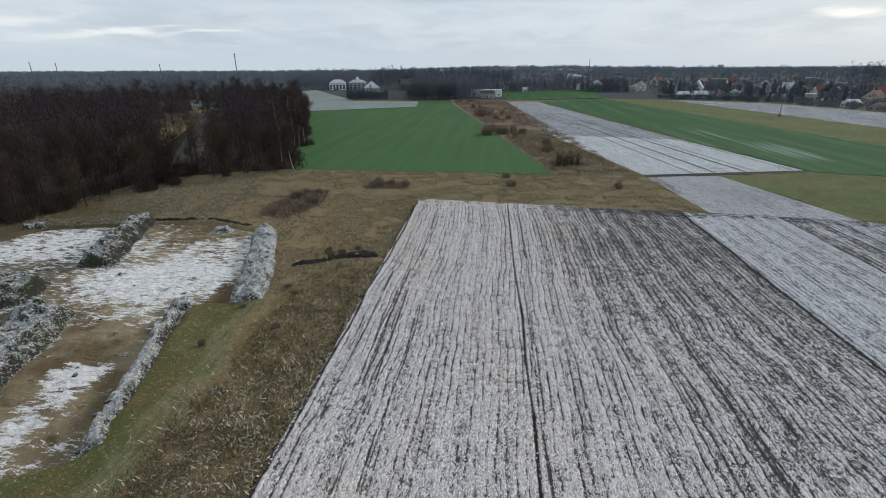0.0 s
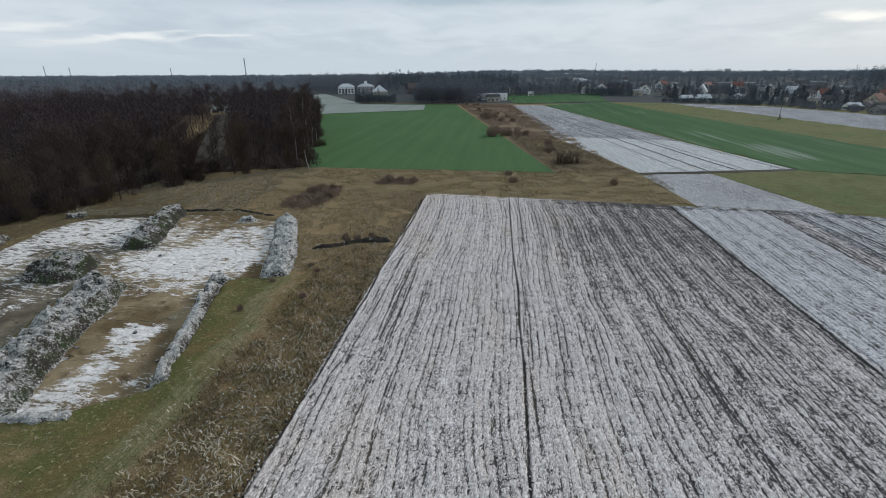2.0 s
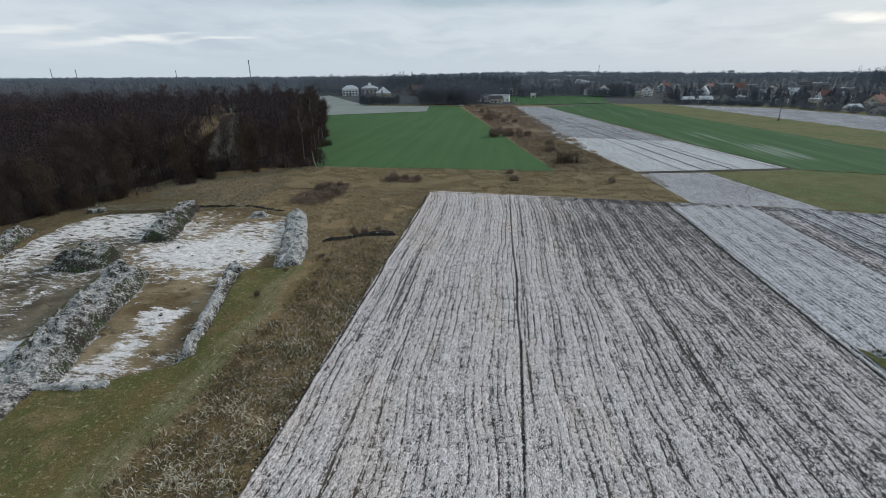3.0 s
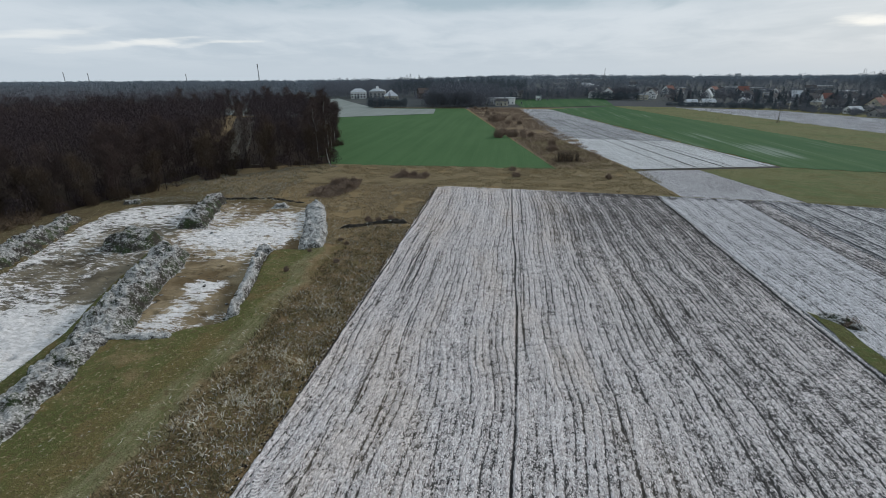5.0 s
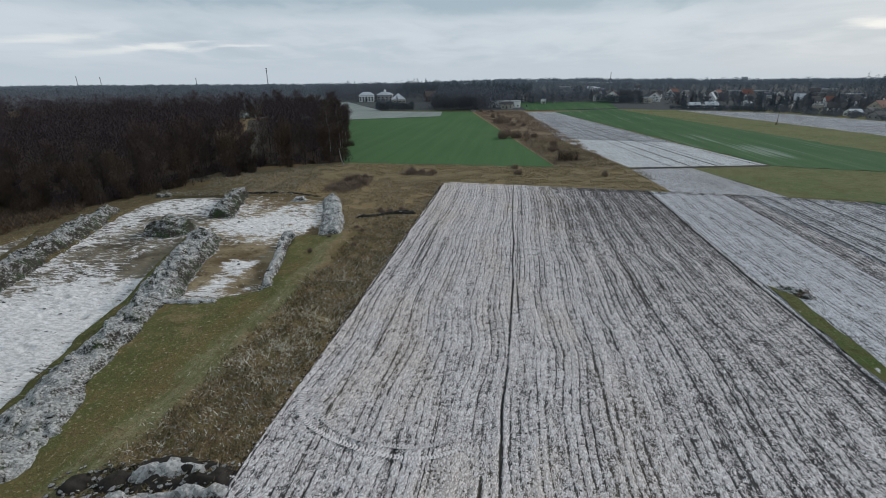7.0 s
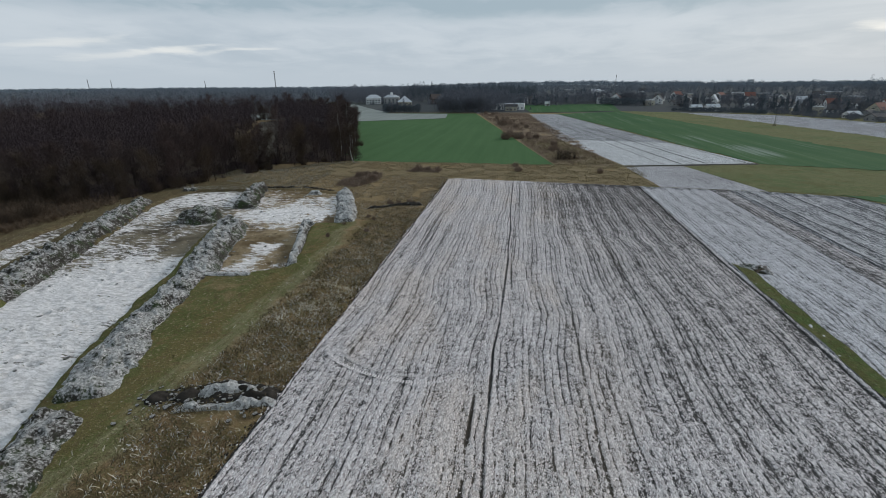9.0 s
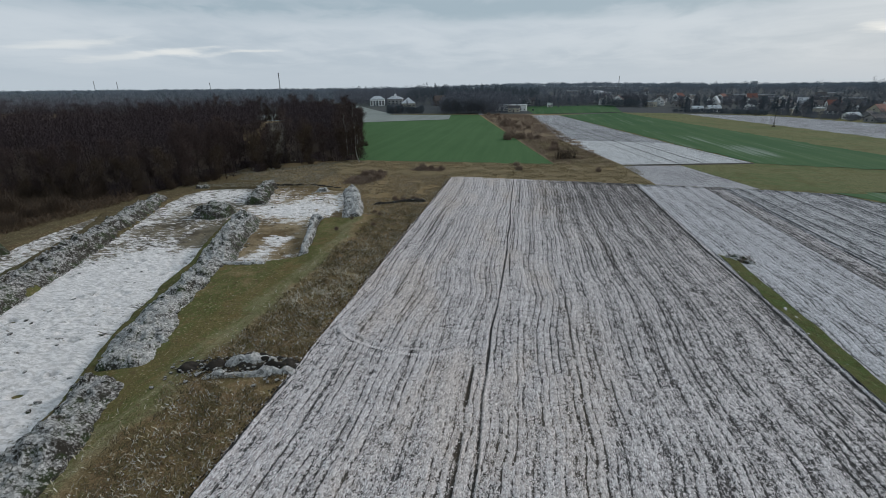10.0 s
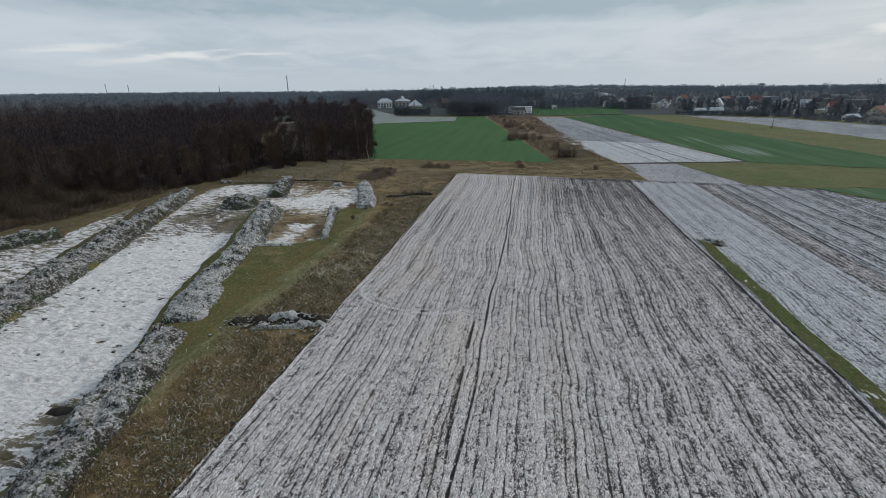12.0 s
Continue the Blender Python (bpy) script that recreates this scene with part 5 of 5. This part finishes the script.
def area(poly, n, seed):
    p = np.array(poly, float)
    gg = np.random.default_rng(seed)
    x, y = gg.uniform(p[:, 0].min(), p[:, 0].max(), n * 4), gg.uniform(p[:, 1].min(), p[:, 1].max(), n * 4)
    k = inside(poly, x, y) > 0
    return x[k][:n], y[k][:n]


def far_wood(name, poly, n, tall, wide, per, mat, label, seed, leaf=1.3, cone=0.0, foot=0.1):
    x, y = area(poly, n, seed)
    gg = np.random.default_rng(seed + 1)
    hh = tall * (0.5 + 0.45 * gg.random(len(x)) ** 1.5 + 0.6 * rolling(x, y, 55, 55))
    woods(name, x, y, hh, wide * (0.75 + 0.5 * gg.random(len(x))), int(per * (1.0 if cone else 1.5)), M[mat], label, seed + 2, leaf, cone, foot)


WEST = [(-150, 40), (-420, -60), (-700, 100), (-520, 330), (-330, 400), (-205, 415), (-262, 120), (-205, 60)]
far_wood("far_trees", WEST, 1500, 16, 8, 110, "twig_dark", "wide bare wood of dark leafless trees", 801, 0.42)
# Distance haze over these woods comes only from their crown colours.
far_wood("far_trees", [(-330, 405), (-520, 335), (-900, 150), (-1100, 500), (-900, 800), (-330, 700), (-262, 500), (-212, 425)], 1400, 14, 9, 110, "hazed_twig", "level leafless woods further off", 805, 0.55)
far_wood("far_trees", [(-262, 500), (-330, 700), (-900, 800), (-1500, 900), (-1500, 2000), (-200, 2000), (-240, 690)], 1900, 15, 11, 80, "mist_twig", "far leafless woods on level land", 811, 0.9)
far_wood("far_trees", [(-330, 700), (-1300, 700), (-1300, 1500), (-330, 1300)], 500, 16, 8, 40, "hazed_needle", "far dark conifers among bare woods", 821, 1.3, 0.8)
far_wood("pine_wood", [(-155, 612), (-60, 612), (20, 650), (30, 780), (-180, 780)], 340, 19, 6, 130, "hazed_needle", "pine wood with bare stems behind the villas", 831, 0.7, 0.0, 0.22)
far_wood("far_trees", [(-260, 612), (-150, 612), (-160, 800), (-330, 800)], 240, 18, 9, 130, "hazed_twig", "tall bare trees behind the white villa", 841, 0.55)
far_wood("far_trees", [(-82, 458), (-30, 446), (-12, 470), (-8, 560), (-88, 575)], 230, 17, 8, 150, "hazed_twig", "clump of bare trees by the field's end", 851, 0.7)
far_wood("far_trees", [(20, 600), (120, 600), (240, 590), (330, 540), (500, 420), (900, 600), (900, 1000), (20, 1100)], 430, 11, 9, 120, "hazed_twig", "bare garden trees among the village houses", 861, 0.5)
far_wood("far_trees", [(60, 590), (240, 585), (340, 540), (430, 400), (900, 600), (900, 1000), (60, 1100)], 300, 11, 5.5, 60, "hazed_needle", "dark garden conifers among the village houses", 871, 0.8, 0.8)
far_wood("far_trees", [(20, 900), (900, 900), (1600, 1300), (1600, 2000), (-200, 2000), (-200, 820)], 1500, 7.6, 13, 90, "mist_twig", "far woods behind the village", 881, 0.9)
far_wood("horizon_woods", [(-2600, 1700), (2600, 1700), (3200, 2900), (-3200, 2900)], 3600, 15, 30, 50, "horizon", "line of woods along the horizon, blued by painted haze", 891, 2.2)
far_wood("far_trees", [(430, 620), (640, 560), (760, 700), (480, 760)], 300, 22, 9, 130, "hazed_needle", "dark wood behind the village", 895, 0.6)
# Village belts and hedges share the crown colours with haze mixed in.
far_wood("far_trees", [(196, 476), (222, 424), (262, 334), (300, 235), (330, 240), (300, 345), (262, 430), (225, 500)], 80, 4.8, 6, 90, "hazed_twig", "belt of bare bushes in front of the village gardens", 896, 0.6)
far_wood("far_trees", [(200, 480), (228, 424), (268, 334), (306, 235), (330, 240), (300, 345), (262, 430), (225, 500)], 45, 5.5, 4.5, 90, "hazed_needle", "belt of dark conifers in front of the village gardens", 897, 0.6, 0.6)
far_wood("far_trees", [(120, 600), (205, 565), (245, 520), (300, 440), (330, 360), (450, 400), (450, 720), (120, 720)], 80, 9, 7, 80, "hazed_twig", "bare trees crowding the village gardens", 940, 0.62)
far_wood("far_trees", [(205, 570), (250, 520), (300, 430), (330, 360), (450, 400), (450, 720), (205, 720)], 70, 9, 5, 90, "hazed_needle", "dark spruces in the village gardens", 945, 0.6, 0.7)
far_wood("far_trees", [(-250, 600), (-215, 585), (-120, 606), (-60, 585), (-60, 620), (-250, 640)], 110, 12, 7, 110, "hazed_twig", "bare garden trees round the villas", 961, 0.7)
far_wood("far_trees", [(-30, 516), (30, 560), (60, 572), (110, 572), (110, 640), (-30, 600)], 170, 11, 7, 110, "hazed_twig", "bare trees round the long white building", 964, 0.7)
far_wood("far_trees", [(-30, 520), (110, 580), (110, 660), (-30, 640)], 60, 12, 5, 80, "hazed_needle", "dark conifers behind the long white building", 967, 0.8, 0.5)
far_wood("far_trees", [(190, 560), (300, 436), (345, 300), (420, 330), (420, 600), (200, 720)], 110, 7.5, 6, 90, "hazed_needle", "dark bushy gardens between the village houses", 970, 0.75)
far_wood("hedge", [(222, 424), (302, 150), (318, 154), (240, 430)], 210, 3.4, 5, 110, "hazed_twig", "dark bushy hedge along the ploughed field", 950, 0.4)
far_wood("hedge", [(150, 480), (222, 424), (232, 436), (160, 492)], 90, 3.2, 5, 110, "hazed_needle", "dark evergreen hedge by the bungalows", 955, 0.4)
far_wood("hedge", [(-138, 452), (-100, 454), (-100, 462), (-138, 462)], 90, 7.5, 4.5, 90, "hazed_needle", "tall dark hedge in front of the villas", 898, 0.5)
far_wood("hedge", [(98, 560), (150, 556), (152, 566), (96, 572)], 80, 7, 5, 90, "hazed_needle", "dark hedge by the red-roofed house", 899, 0.5)


# ---- houses ----
def house(kind, w, d, h, roof_h, wall, roof, label, storeys=2, bays=4, style="gable", glass=(1.5, 1.45)):
    """A house on its own origin: walls, roof, windows, door and chimney."""
    root = thing(kind, (0, 0, 0), label, "house")
    bm = bmesh.new()
    box(bm, -w / 2, -d / 2, -1.5, w / 2, d / 2, h)
    if style == "gable":
        for s in (-1, 1):
            x0, x1 = s * (w / 2 - 0.3), s * w / 2
            lo, hi = [], []
            for x_, out in ((x0, lo), (x1, hi)):
                out += [bm.verts.new((x_, -d / 2, h)), bm.verts.new((x_, d / 2, h)), bm.verts.new((x_, 0, h + roof_h - 0.1))]
            bm.faces.new(lo), bm.faces.new(hi)
            for k_ in range(3):
                bm.faces.new((lo[k_], lo[(k_ + 1) % 3], hi[(k_ + 1) % 3], hi[k_]))
    part("wall", bm, M[wall], root)
    e = 0.5
    bm = bmesh.new()
    if style == "flat":
        box(bm, -w / 2 - 0.3, -d / 2 - 0.3, h + 0.003, w / 2 + 0.3, d / 2 + 0.3, h + roof_h)
    else:
        cut = 0 if style == "gable" else min(w, d) / 2
        ridge = [(-w / 2 - e + (cut if style == "hip" else 0), 0), (w / 2 + e - (cut if style == "hip" else 0), 0)]
        if style == "hip" and w <= d:
            ridge = [(-0.2, 0), (0.2, 0)]
        rim = [(-w / 2 - e, -d / 2 - e), (w / 2 + e, -d / 2 - e), (w / 2 + e, d / 2 + e), (-w / 2 - e, d / 2 + e)]
        drop = roof_h * e / (d / 2)
        for lift_, flip in ((0.22, False), (0.0, True)):
            v = [bm.verts.new((x_, y_, h - drop + lift_)) for x_, y_ in rim] + [bm.verts.new((x_, y_, h + roof_h + lift_)) for x_, y_ in ridge]
            for f in ((0, 1, 5, 4), (1, 2, 5), (2, 3, 4, 5), (3, 0, 4)):
                if style == "gable" and len(f) == 3:
                    continue
                bm.faces.new([v[k_] for k_ in (reversed(f) if flip else f)])
    part("roof", bm, M[roof], root)
    for f in range(storeys):
        z = 0.9 + f * 2.8
        if z + 1.5 > h + 0.2:
            continue
        for side in (-1, 1):
            for b in range(bays):
                cx = -w / 2 + w * (b + 0.5) / bays
                gw, gh = glass[0] / 2, glass[1]
                win = part("window", boxed(cx - gw, side * d / 2 - 0.06, z, cx + gw, side * d / 2 + 0.05, z + gh), M["frame"], root)
                part("pane", boxed(cx - gw + 0.09, side * d / 2 - 0.08, z + 0.09, cx + gw - 0.09, side * d / 2 + 0.07, z + gh - 0.09), M["pane"], win)
            for b in (-0.22, 0.22):
                win = part("window", boxed(side * w / 2 - 0.06, b * d - 0.7, z, side * w / 2 + 0.05, b * d + 0.7, z + 1.45), M["frame"], root)
                part("pane", boxed(side * w / 2 - 0.08, b * d - 0.6, z + 0.09, side * w / 2 + 0.07, b * d + 0.6, z + 1.36), M["pane"], win)
    if style == "gable" and roof_h > 3:
        for side in (-1, 1):
            win = part("window", boxed(side * w / 2 - 0.06, -0.8, h + 0.3, side * w / 2 + 0.05, 0.8, h + 1.7), M["frame"], root)
            part("pane", boxed(side * w / 2 - 0.08, -0.7, h + 0.4, side * w / 2 + 0.07, 0.7, h + 1.6), M["pane"], win)
    part("door", boxed(-0.55, -d / 2 - 0.06, 0, 0.55, -d / 2 + 0.02, 2.1), M["door"], root)
    if style != "flat":
        part("chimney", boxed(w * 0.18, 0.3, h + roof_h * 0.4, w * 0.18 + 0.7, 0.9, h + roof_h + 1.0), M["brick_wall"], root)
    return root


def set_down(ob, x, y, turn=0.0):
    ob.matrix_basis = pose(x, y, float(terrain(x, y)), 0, 0, turn)
    return ob


def again(ob, x, y, turn=0.0):
    return copy_thing(ob, pose(x, y, float(terrain(x, y)), 0, 0, turn))


villa = set_down(house("villa", 19, 12, 8.0, 3.6, "white_wall", "frost_roof", "large white villa with tall dark windows and a pale roof", 2, 5, "hip", (2.4, 2.1)), -189, 590, 12)
annex = set_down(house("villa", 20, 12, 8.0, 3.0, "grey_wall", "frost_roof", "pale grey villa with a frosted stepped roof", 2, 4, "hip", (2.2, 1.7)), -167, 600, 8)
for z, s in ((10.6, 5.0), (13.4, 3.0)):
    part("cupola", boxed(-s / 2, -s / 2, z - 2.0, s / 2, s / 2, z), M["white_wall"], annex)
    bm = bmesh.new()
    bmesh.ops.create_cone(bm, cap_ends=True, segments=4, radius1=s * 0.85, radius2=0.1, depth=1.4, matrix=Matrix.Translation((0, 0, z + 0.7)) @ Matrix.Rotation(radians(45), 4, "Z"))
    part("cupola_roof", bm, M["frost_roof"], annex)
set_down(house("house", 16, 16, 4.2, 6.6, "cream_wall", "frost_roof", "house with a steep frosted pyramid roof", 1, 4, "hip"), -142.5, 572, 20)
set_down(house("house", 14, 10, 6.4, 5.6, "brick_wall", "brick_wall", "dark brick house with a dull red roof", 2, 3), -105, 590, 30)
shed = set_down(house("long_building", 34, 12, 6.0, 0.5, "white_wall", "frost_roof", "long white flat-roofed building", 1, 8, "flat"), -9, 506, -3)
set_down(house("house", 12, 8, 4.6, 2.0, "cream_wall", "dark_roof", "small cream house with a dark low roof", 1, 3), -5.5, 486, -4)
block = set_down(house("house", 15, 11, 7.5, 3.2, "white_wall", "dark_roof", "tall white house with a dark roof", 2, 3, "hip"), 4.5, 600, 10)
set_down(house("house", 13, 10, 6.0, 3.2, "grey_wall", "dark_roof", "grey house with a dark roof", 2, 3), 20, 590, -12)
set_down(house("garage", 6, 6, 4.6, 0.4, "white_wall", "frost_roof", "small white flat-roofed building", 1, 2, "flat"), 35, 554, 0)
red = set_down(house("house", 13, 15, 6.2, 5.6, "white_wall", "red_roof", "white house with a red tiled roof", 2, 3, "gable", (2.2, 1.8)), 117, 583, 78)
wing = again(red, 104, 592, 84)
white = set_down(house("house", 14, 11, 5.6, 4.6, "white_wall", "dark_roof", "white house with a dark gabled roof", 2, 3, "gable", (2.0, 1.7)), 166, 583, 70)
cottage = set_down(house("house", 10, 9, 5.2, 1.0, "cream_wall", "frost_roof", "small cream house with a pale roof", 1, 2, "flat"), 151, 562, 10)
low_ = set_down(house("bungalow", 14, 9, 3.4, 2.6, "grey_wall", "dark_roof", "low grey house with a dark roof", 1, 4), 180, 553, 8)
bung = set_down(house("bungalow", 12, 8, 3.6, 2.4, "white_wall", "frost_roof", "white bungalow with a low frosted roof", 1, 3, "gable", (2.6, 1.9)), 195, 491, 6)
steep = set_down(house("house", 11, 10, 3.6, 7.0, "white_wall", "frost_roof", "white house with a steep frosted gable roof", 2, 3), 225, 575, 60)
hall = set_down(house("long_building", 30, 12, 5.5, 1.0, "grey_wall", "frost_roof", "long low building with a frosted roof", 1, 7, "flat"), 327, 755, 5)
orange = set_down(house("house", 15, 11, 4.6, 5.4, "cream_wall", "orange_roof", "cream house with a bright orange tiled roof", 2, 3), 301, 424, 35)
r = random.Random(44)
for proto, spots_ in (
    (bung, [(181, 496), (258.7, 384), (240, 520), (330, 470)]),
    (cottage, [(260, 770), (277, 464), (300, 600), (246, 455), (370, 560), (285, 560), (330, 660), (160, 690), (400, 690)]),
    (white, [(236, 610), (269, 521), (326, 576), (271, 668), (275, 514), (304, 521), (419, 735), (265, 416), (238, 984), (215, 640), (185, 650), (262, 566), (318, 620), (345, 575), (410, 560), (340, 520), (390, 470), (450, 600)]),
    (red, [(309.5, 503), (290, 640), (380, 520), (220, 700), (255, 640), (345, 480)]),
    (hall, [(353, 754), (346, 693), (402, 630), (117, 1177), (470, 800)]),
    (low_, [(283, 406), (256, 352), (274, 539), (320, 440), (360, 420), (200, 600), (250, 600)]),
    (steep, [(135, 906), (134, 870), (133.6, 838), (133, 800), (132.5, 765), (310, 560)]),
    (orange, [(430, 540), (520, 700)]),
    (shed, [(520, 620)]),
):
    for x_, y_ in spots_:
        far_house = again(proto, x_, y_, r.uniform(-35, 60))
        far_house.scale = (0.88, 0.88, 0.88)


gardens = [o for o in bpy.data.objects if o.parent is None and "category" in o and o["category"] == "house"]
gg = np.random.default_rng(71)
hx = np.concatenate([o.matrix_basis.translation.x + gg.normal(0, 9, 6) for o in gardens])
hy = np.concatenate([o.matrix_basis.translation.y + gg.choice((-1, -1, -1, 1), 6) * gg.uniform(8, 17, 6) for o in gardens])
k = hy > np.interp(hx, [-400, 150, 222, 300], [455, 478, 424, 150])
hx, hy = hx[k], hy[k]
half = len(hx) * 2 // 3
# Garden plants reuse the haze-tinted crown colours.
woods("garden_trees", hx[:half], hy[:half], gg.uniform(3, 10, half), gg.uniform(3, 7, half), 130, M["hazed_twig"], "bare bushes and small trees in the house gardens", 72, 0.42)
woods("garden_conifers", hx[half:], hy[half:], gg.uniform(3, 9, len(hx) - half), gg.uniform(2, 4, len(hx) - half), 110, M["hazed_needle"], "dark evergreens in the house gardens", 73, 0.45, 0.7)


# ---- trees between the houses ----
def conifer(tall, wide, seed):
    root = thing("conifer", (0, 0, 0), "dark garden conifer between houses", "tree", "garden conifers")
    part("trunk", tube(bmesh.new(), [(0, 0, -0.5), (0, 0, tall * 0.95)], [0.18, 0.02], 6), M["bark"], root)
    g = np.random.default_rng(seed)
    n = 900
    f = g.random(n) ** 1.2
    a, q = g.uniform(0, 6.28, n), wide / 2 * (1.03 - f) * np.sqrt(g.random(n))
    P = np.stack([q * np.cos(a), q * np.sin(a), 0.6 + (tall - 0.6) * f], -1)
    V = (P[:, None] + g.normal(0, 0.28, (n, 3, 3))).reshape(-1, 3)
    # needle colour has the village's haze painted in
    part_of("crown", mesh_from("crown", V, np.arange(3 * n).reshape(-1, 3), M["hazed_needle"], False), root)
    return root


FIR = conifer(11, 4.4, 901)
r = random.Random(45)
plant(FIR, [(r.uniform(175, 225), r.uniform(515, 540)) for _ in range(7)] + [(r.uniform(235, 330), 560 - r.uniform(0, 160)) for _ in range(40)], 902, "", 0.6, 1.3)
plant(GARDEN_TREE, [(r.uniform(170, 250), r.uniform(505, 560)) for _ in range(14)] + [(r.uniform(240, 330), r.uniform(400, 540)) for _ in range(24)] + [(r.uniform(105, 160), r.uniform(596, 640)) for _ in range(16)], 903, "garden trees", 0.6, 1.0)
plant(GARDEN_TREE, [(r.uniform(125, 150), r.uniform(585, 600)) for _ in range(9)], 904, "", 0.8, 1.0)
plant(GARDEN_TREE, [(-128, 452), (-132, 455), (-124, 458)], 905, "", 0.6, 0.8)
plant(GARDEN_TREE, [(r.uniform(-80, -34), r.uniform(452, 470)) for _ in range(26)], 906, "trees at the field's end", 0.8, 1.25)
for p in (*TREES, *SHRUBS, FIR, GARDEN_TREE, AIRY):
    discard(p)


# ---- poles and masts ----
def mast(x, y, tall, label):
    """A slim lattice mast on four legs with antenna panels."""
    root = thing("mast", (x, y, float(terrain(x, y))), label, "mast")
    w = tall * 0.022
    for sx in (-1, 1):
        for sy in (-1, 1):
            part("leg", tube(bmesh.new(), [(sx * w, sy * w, -1), (sx * w * 0.4, sy * w * 0.4, tall)], [0.35, 0.3], 5), M["steel"], root)
    bm = bmesh.new()
    steps = 16
    for k in range(steps):
        a, b = 1 - 0.6 * k / steps, 1 - 0.6 * (k + 1) / steps
        z0, z1 = tall * k / steps, tall * (k + 1) / steps
        for p, q in (((-1, -1), (1, -1)), ((1, -1), (1, 1)), ((1, 1), (-1, 1)), ((-1, 1), (-1, -1))):
            tube(bm, [(p[0] * w * a, p[1] * w * a, z0), (q[0] * w * b, q[1] * w * b, z1)], [0.2, 0.2], 4)
    part("bracing", bm, M["steel"], root)
    for z in (0.86, 0.95):
        part("antenna", boxed(-w * 1.1, -w * 1.1, tall * z, w * 1.1, w * 1.1, tall * z + 2.5), M["grey_wall"], root)


mast(-920, 1720, 78, "tall lattice radio mast rising above the woods")
mast(-1690, 1790, 50, "lattice mast on the horizon")
mast(-1860, 1850, 56, "slim mast on the far horizon")
mast(-1240, 1760, 44, "short lattice mast on the horizon")
mast(330, 1800, 40, "slim mast behind the village woods")


def power_pole(x, y, tall):
    root = thing("power_pole", (x, y, 0.1), "wooden power pole with a crossarm at the field's edge", "pole")
    part("post", tube(bmesh.new(), [(0, 0, -0.5), (0, 0, tall)], [0.16, 0.11], 8), M["wood"], root)
    part("crossarm", boxed(-0.9, -0.07, tall - 0.7, 0.9, 0.07, tall - 0.55), M["wood"], root)
    for s in (-0.8, 0.0, 0.8):
        part("insulator", tube(bmesh.new(), [(s, 0, tall - 0.56), (s, 0, tall - 0.25)], [0.06, 0.04], 6), M["grey_wall"], root)
    for s in (-1, 1):
        part("brace", tube(bmesh.new(), [(s * 0.9, 0.0, -0.3), (0, 0, tall * 0.35)], [0.09, 0.08], 6), M["wood"], root)


power_pole(167, 303, 9.5)
power_pole(262, 330, 10)
power_pole(205, 420, 9.5)


# ---- parked car at the end of the wheat field ----
def car(x, y, turn):
    root = thing("car", (x, y, 0.12), "white car parked at the end of the green field", "car", turn=turn)
    bm = boxed(-2.1, -0.85, 0.35, 2.1, 0.85, 0.85)
    bmesh.ops.bevel(bm, geom=bm.edges[:], offset=0.14, segments=2, affect="EDGES")
    part("body", bm, M["car_paint"], root, smooth=True)
    bm = bmesh.new()
    lo = [bm.verts.new(v) for v in ((-1.7, -0.76, 0.83), (1.0, -0.76, 0.83), (1.0, 0.76, 0.83), (-1.7, 0.76, 0.83))]
    hi = [bm.verts.new(v) for v in ((-1.3, -0.62, 1.45), (0.35, -0.62, 1.45), (0.35, 0.62, 1.45), (-1.3, 0.62, 1.45))]
    bm.faces.new(hi)
    for k_ in range(4):
        bm.faces.new((lo[k_], lo[(k_ + 1) % 4], hi[(k_ + 1) % 4], hi[k_]))
    part("cabin", bm, M["pane"], root)
    part("roof", boxed(-1.32, -0.64, 1.44, 0.37, 0.64, 1.5), M["car_paint"], root)
    for wx in (-1.3, 1.3):
        for wy in (-0.8, 0.8):
            bm = bmesh.new()
            bmesh.ops.create_cone(bm, cap_ends=True, segments=14, radius1=0.32, radius2=0.32, depth=0.2, matrix=Matrix.Translation((wx, wy, 0.32)) @ Matrix.Rotation(radians(90), 4, "X"))
            part("wheel", bm, M["rubber"], root)


car(-36.3, 436, 8)


# ---- blocks of flats on the horizon ----
for bx, by, bw, bh in ((1000, 2350, 20, 26),):
    root = thing("apartment_block", (bx, by, float(terrain(bx, by))), "pale block of flats far off on the horizon", "building")
    # Pale frosted-roof colour on the walls stands in for haze over the block.
    part("wall", boxed(-bw / 2, -7, -2, bw / 2, 7, bh), M["frost_roof"], root)
    part("roof", boxed(-bw / 2 - 0.4, -7.4, bh + 0.003, bw / 2 + 0.4, 7.4, bh + 0.8), M["frost_roof"], root)
    for f in range(int(bh / 6)):
        part("window", boxed(-bw / 2 + 1, -7.08, 2 + f * 6, bw / 2 - 1, -6.95, 4 + f * 6), M["pane"], root)
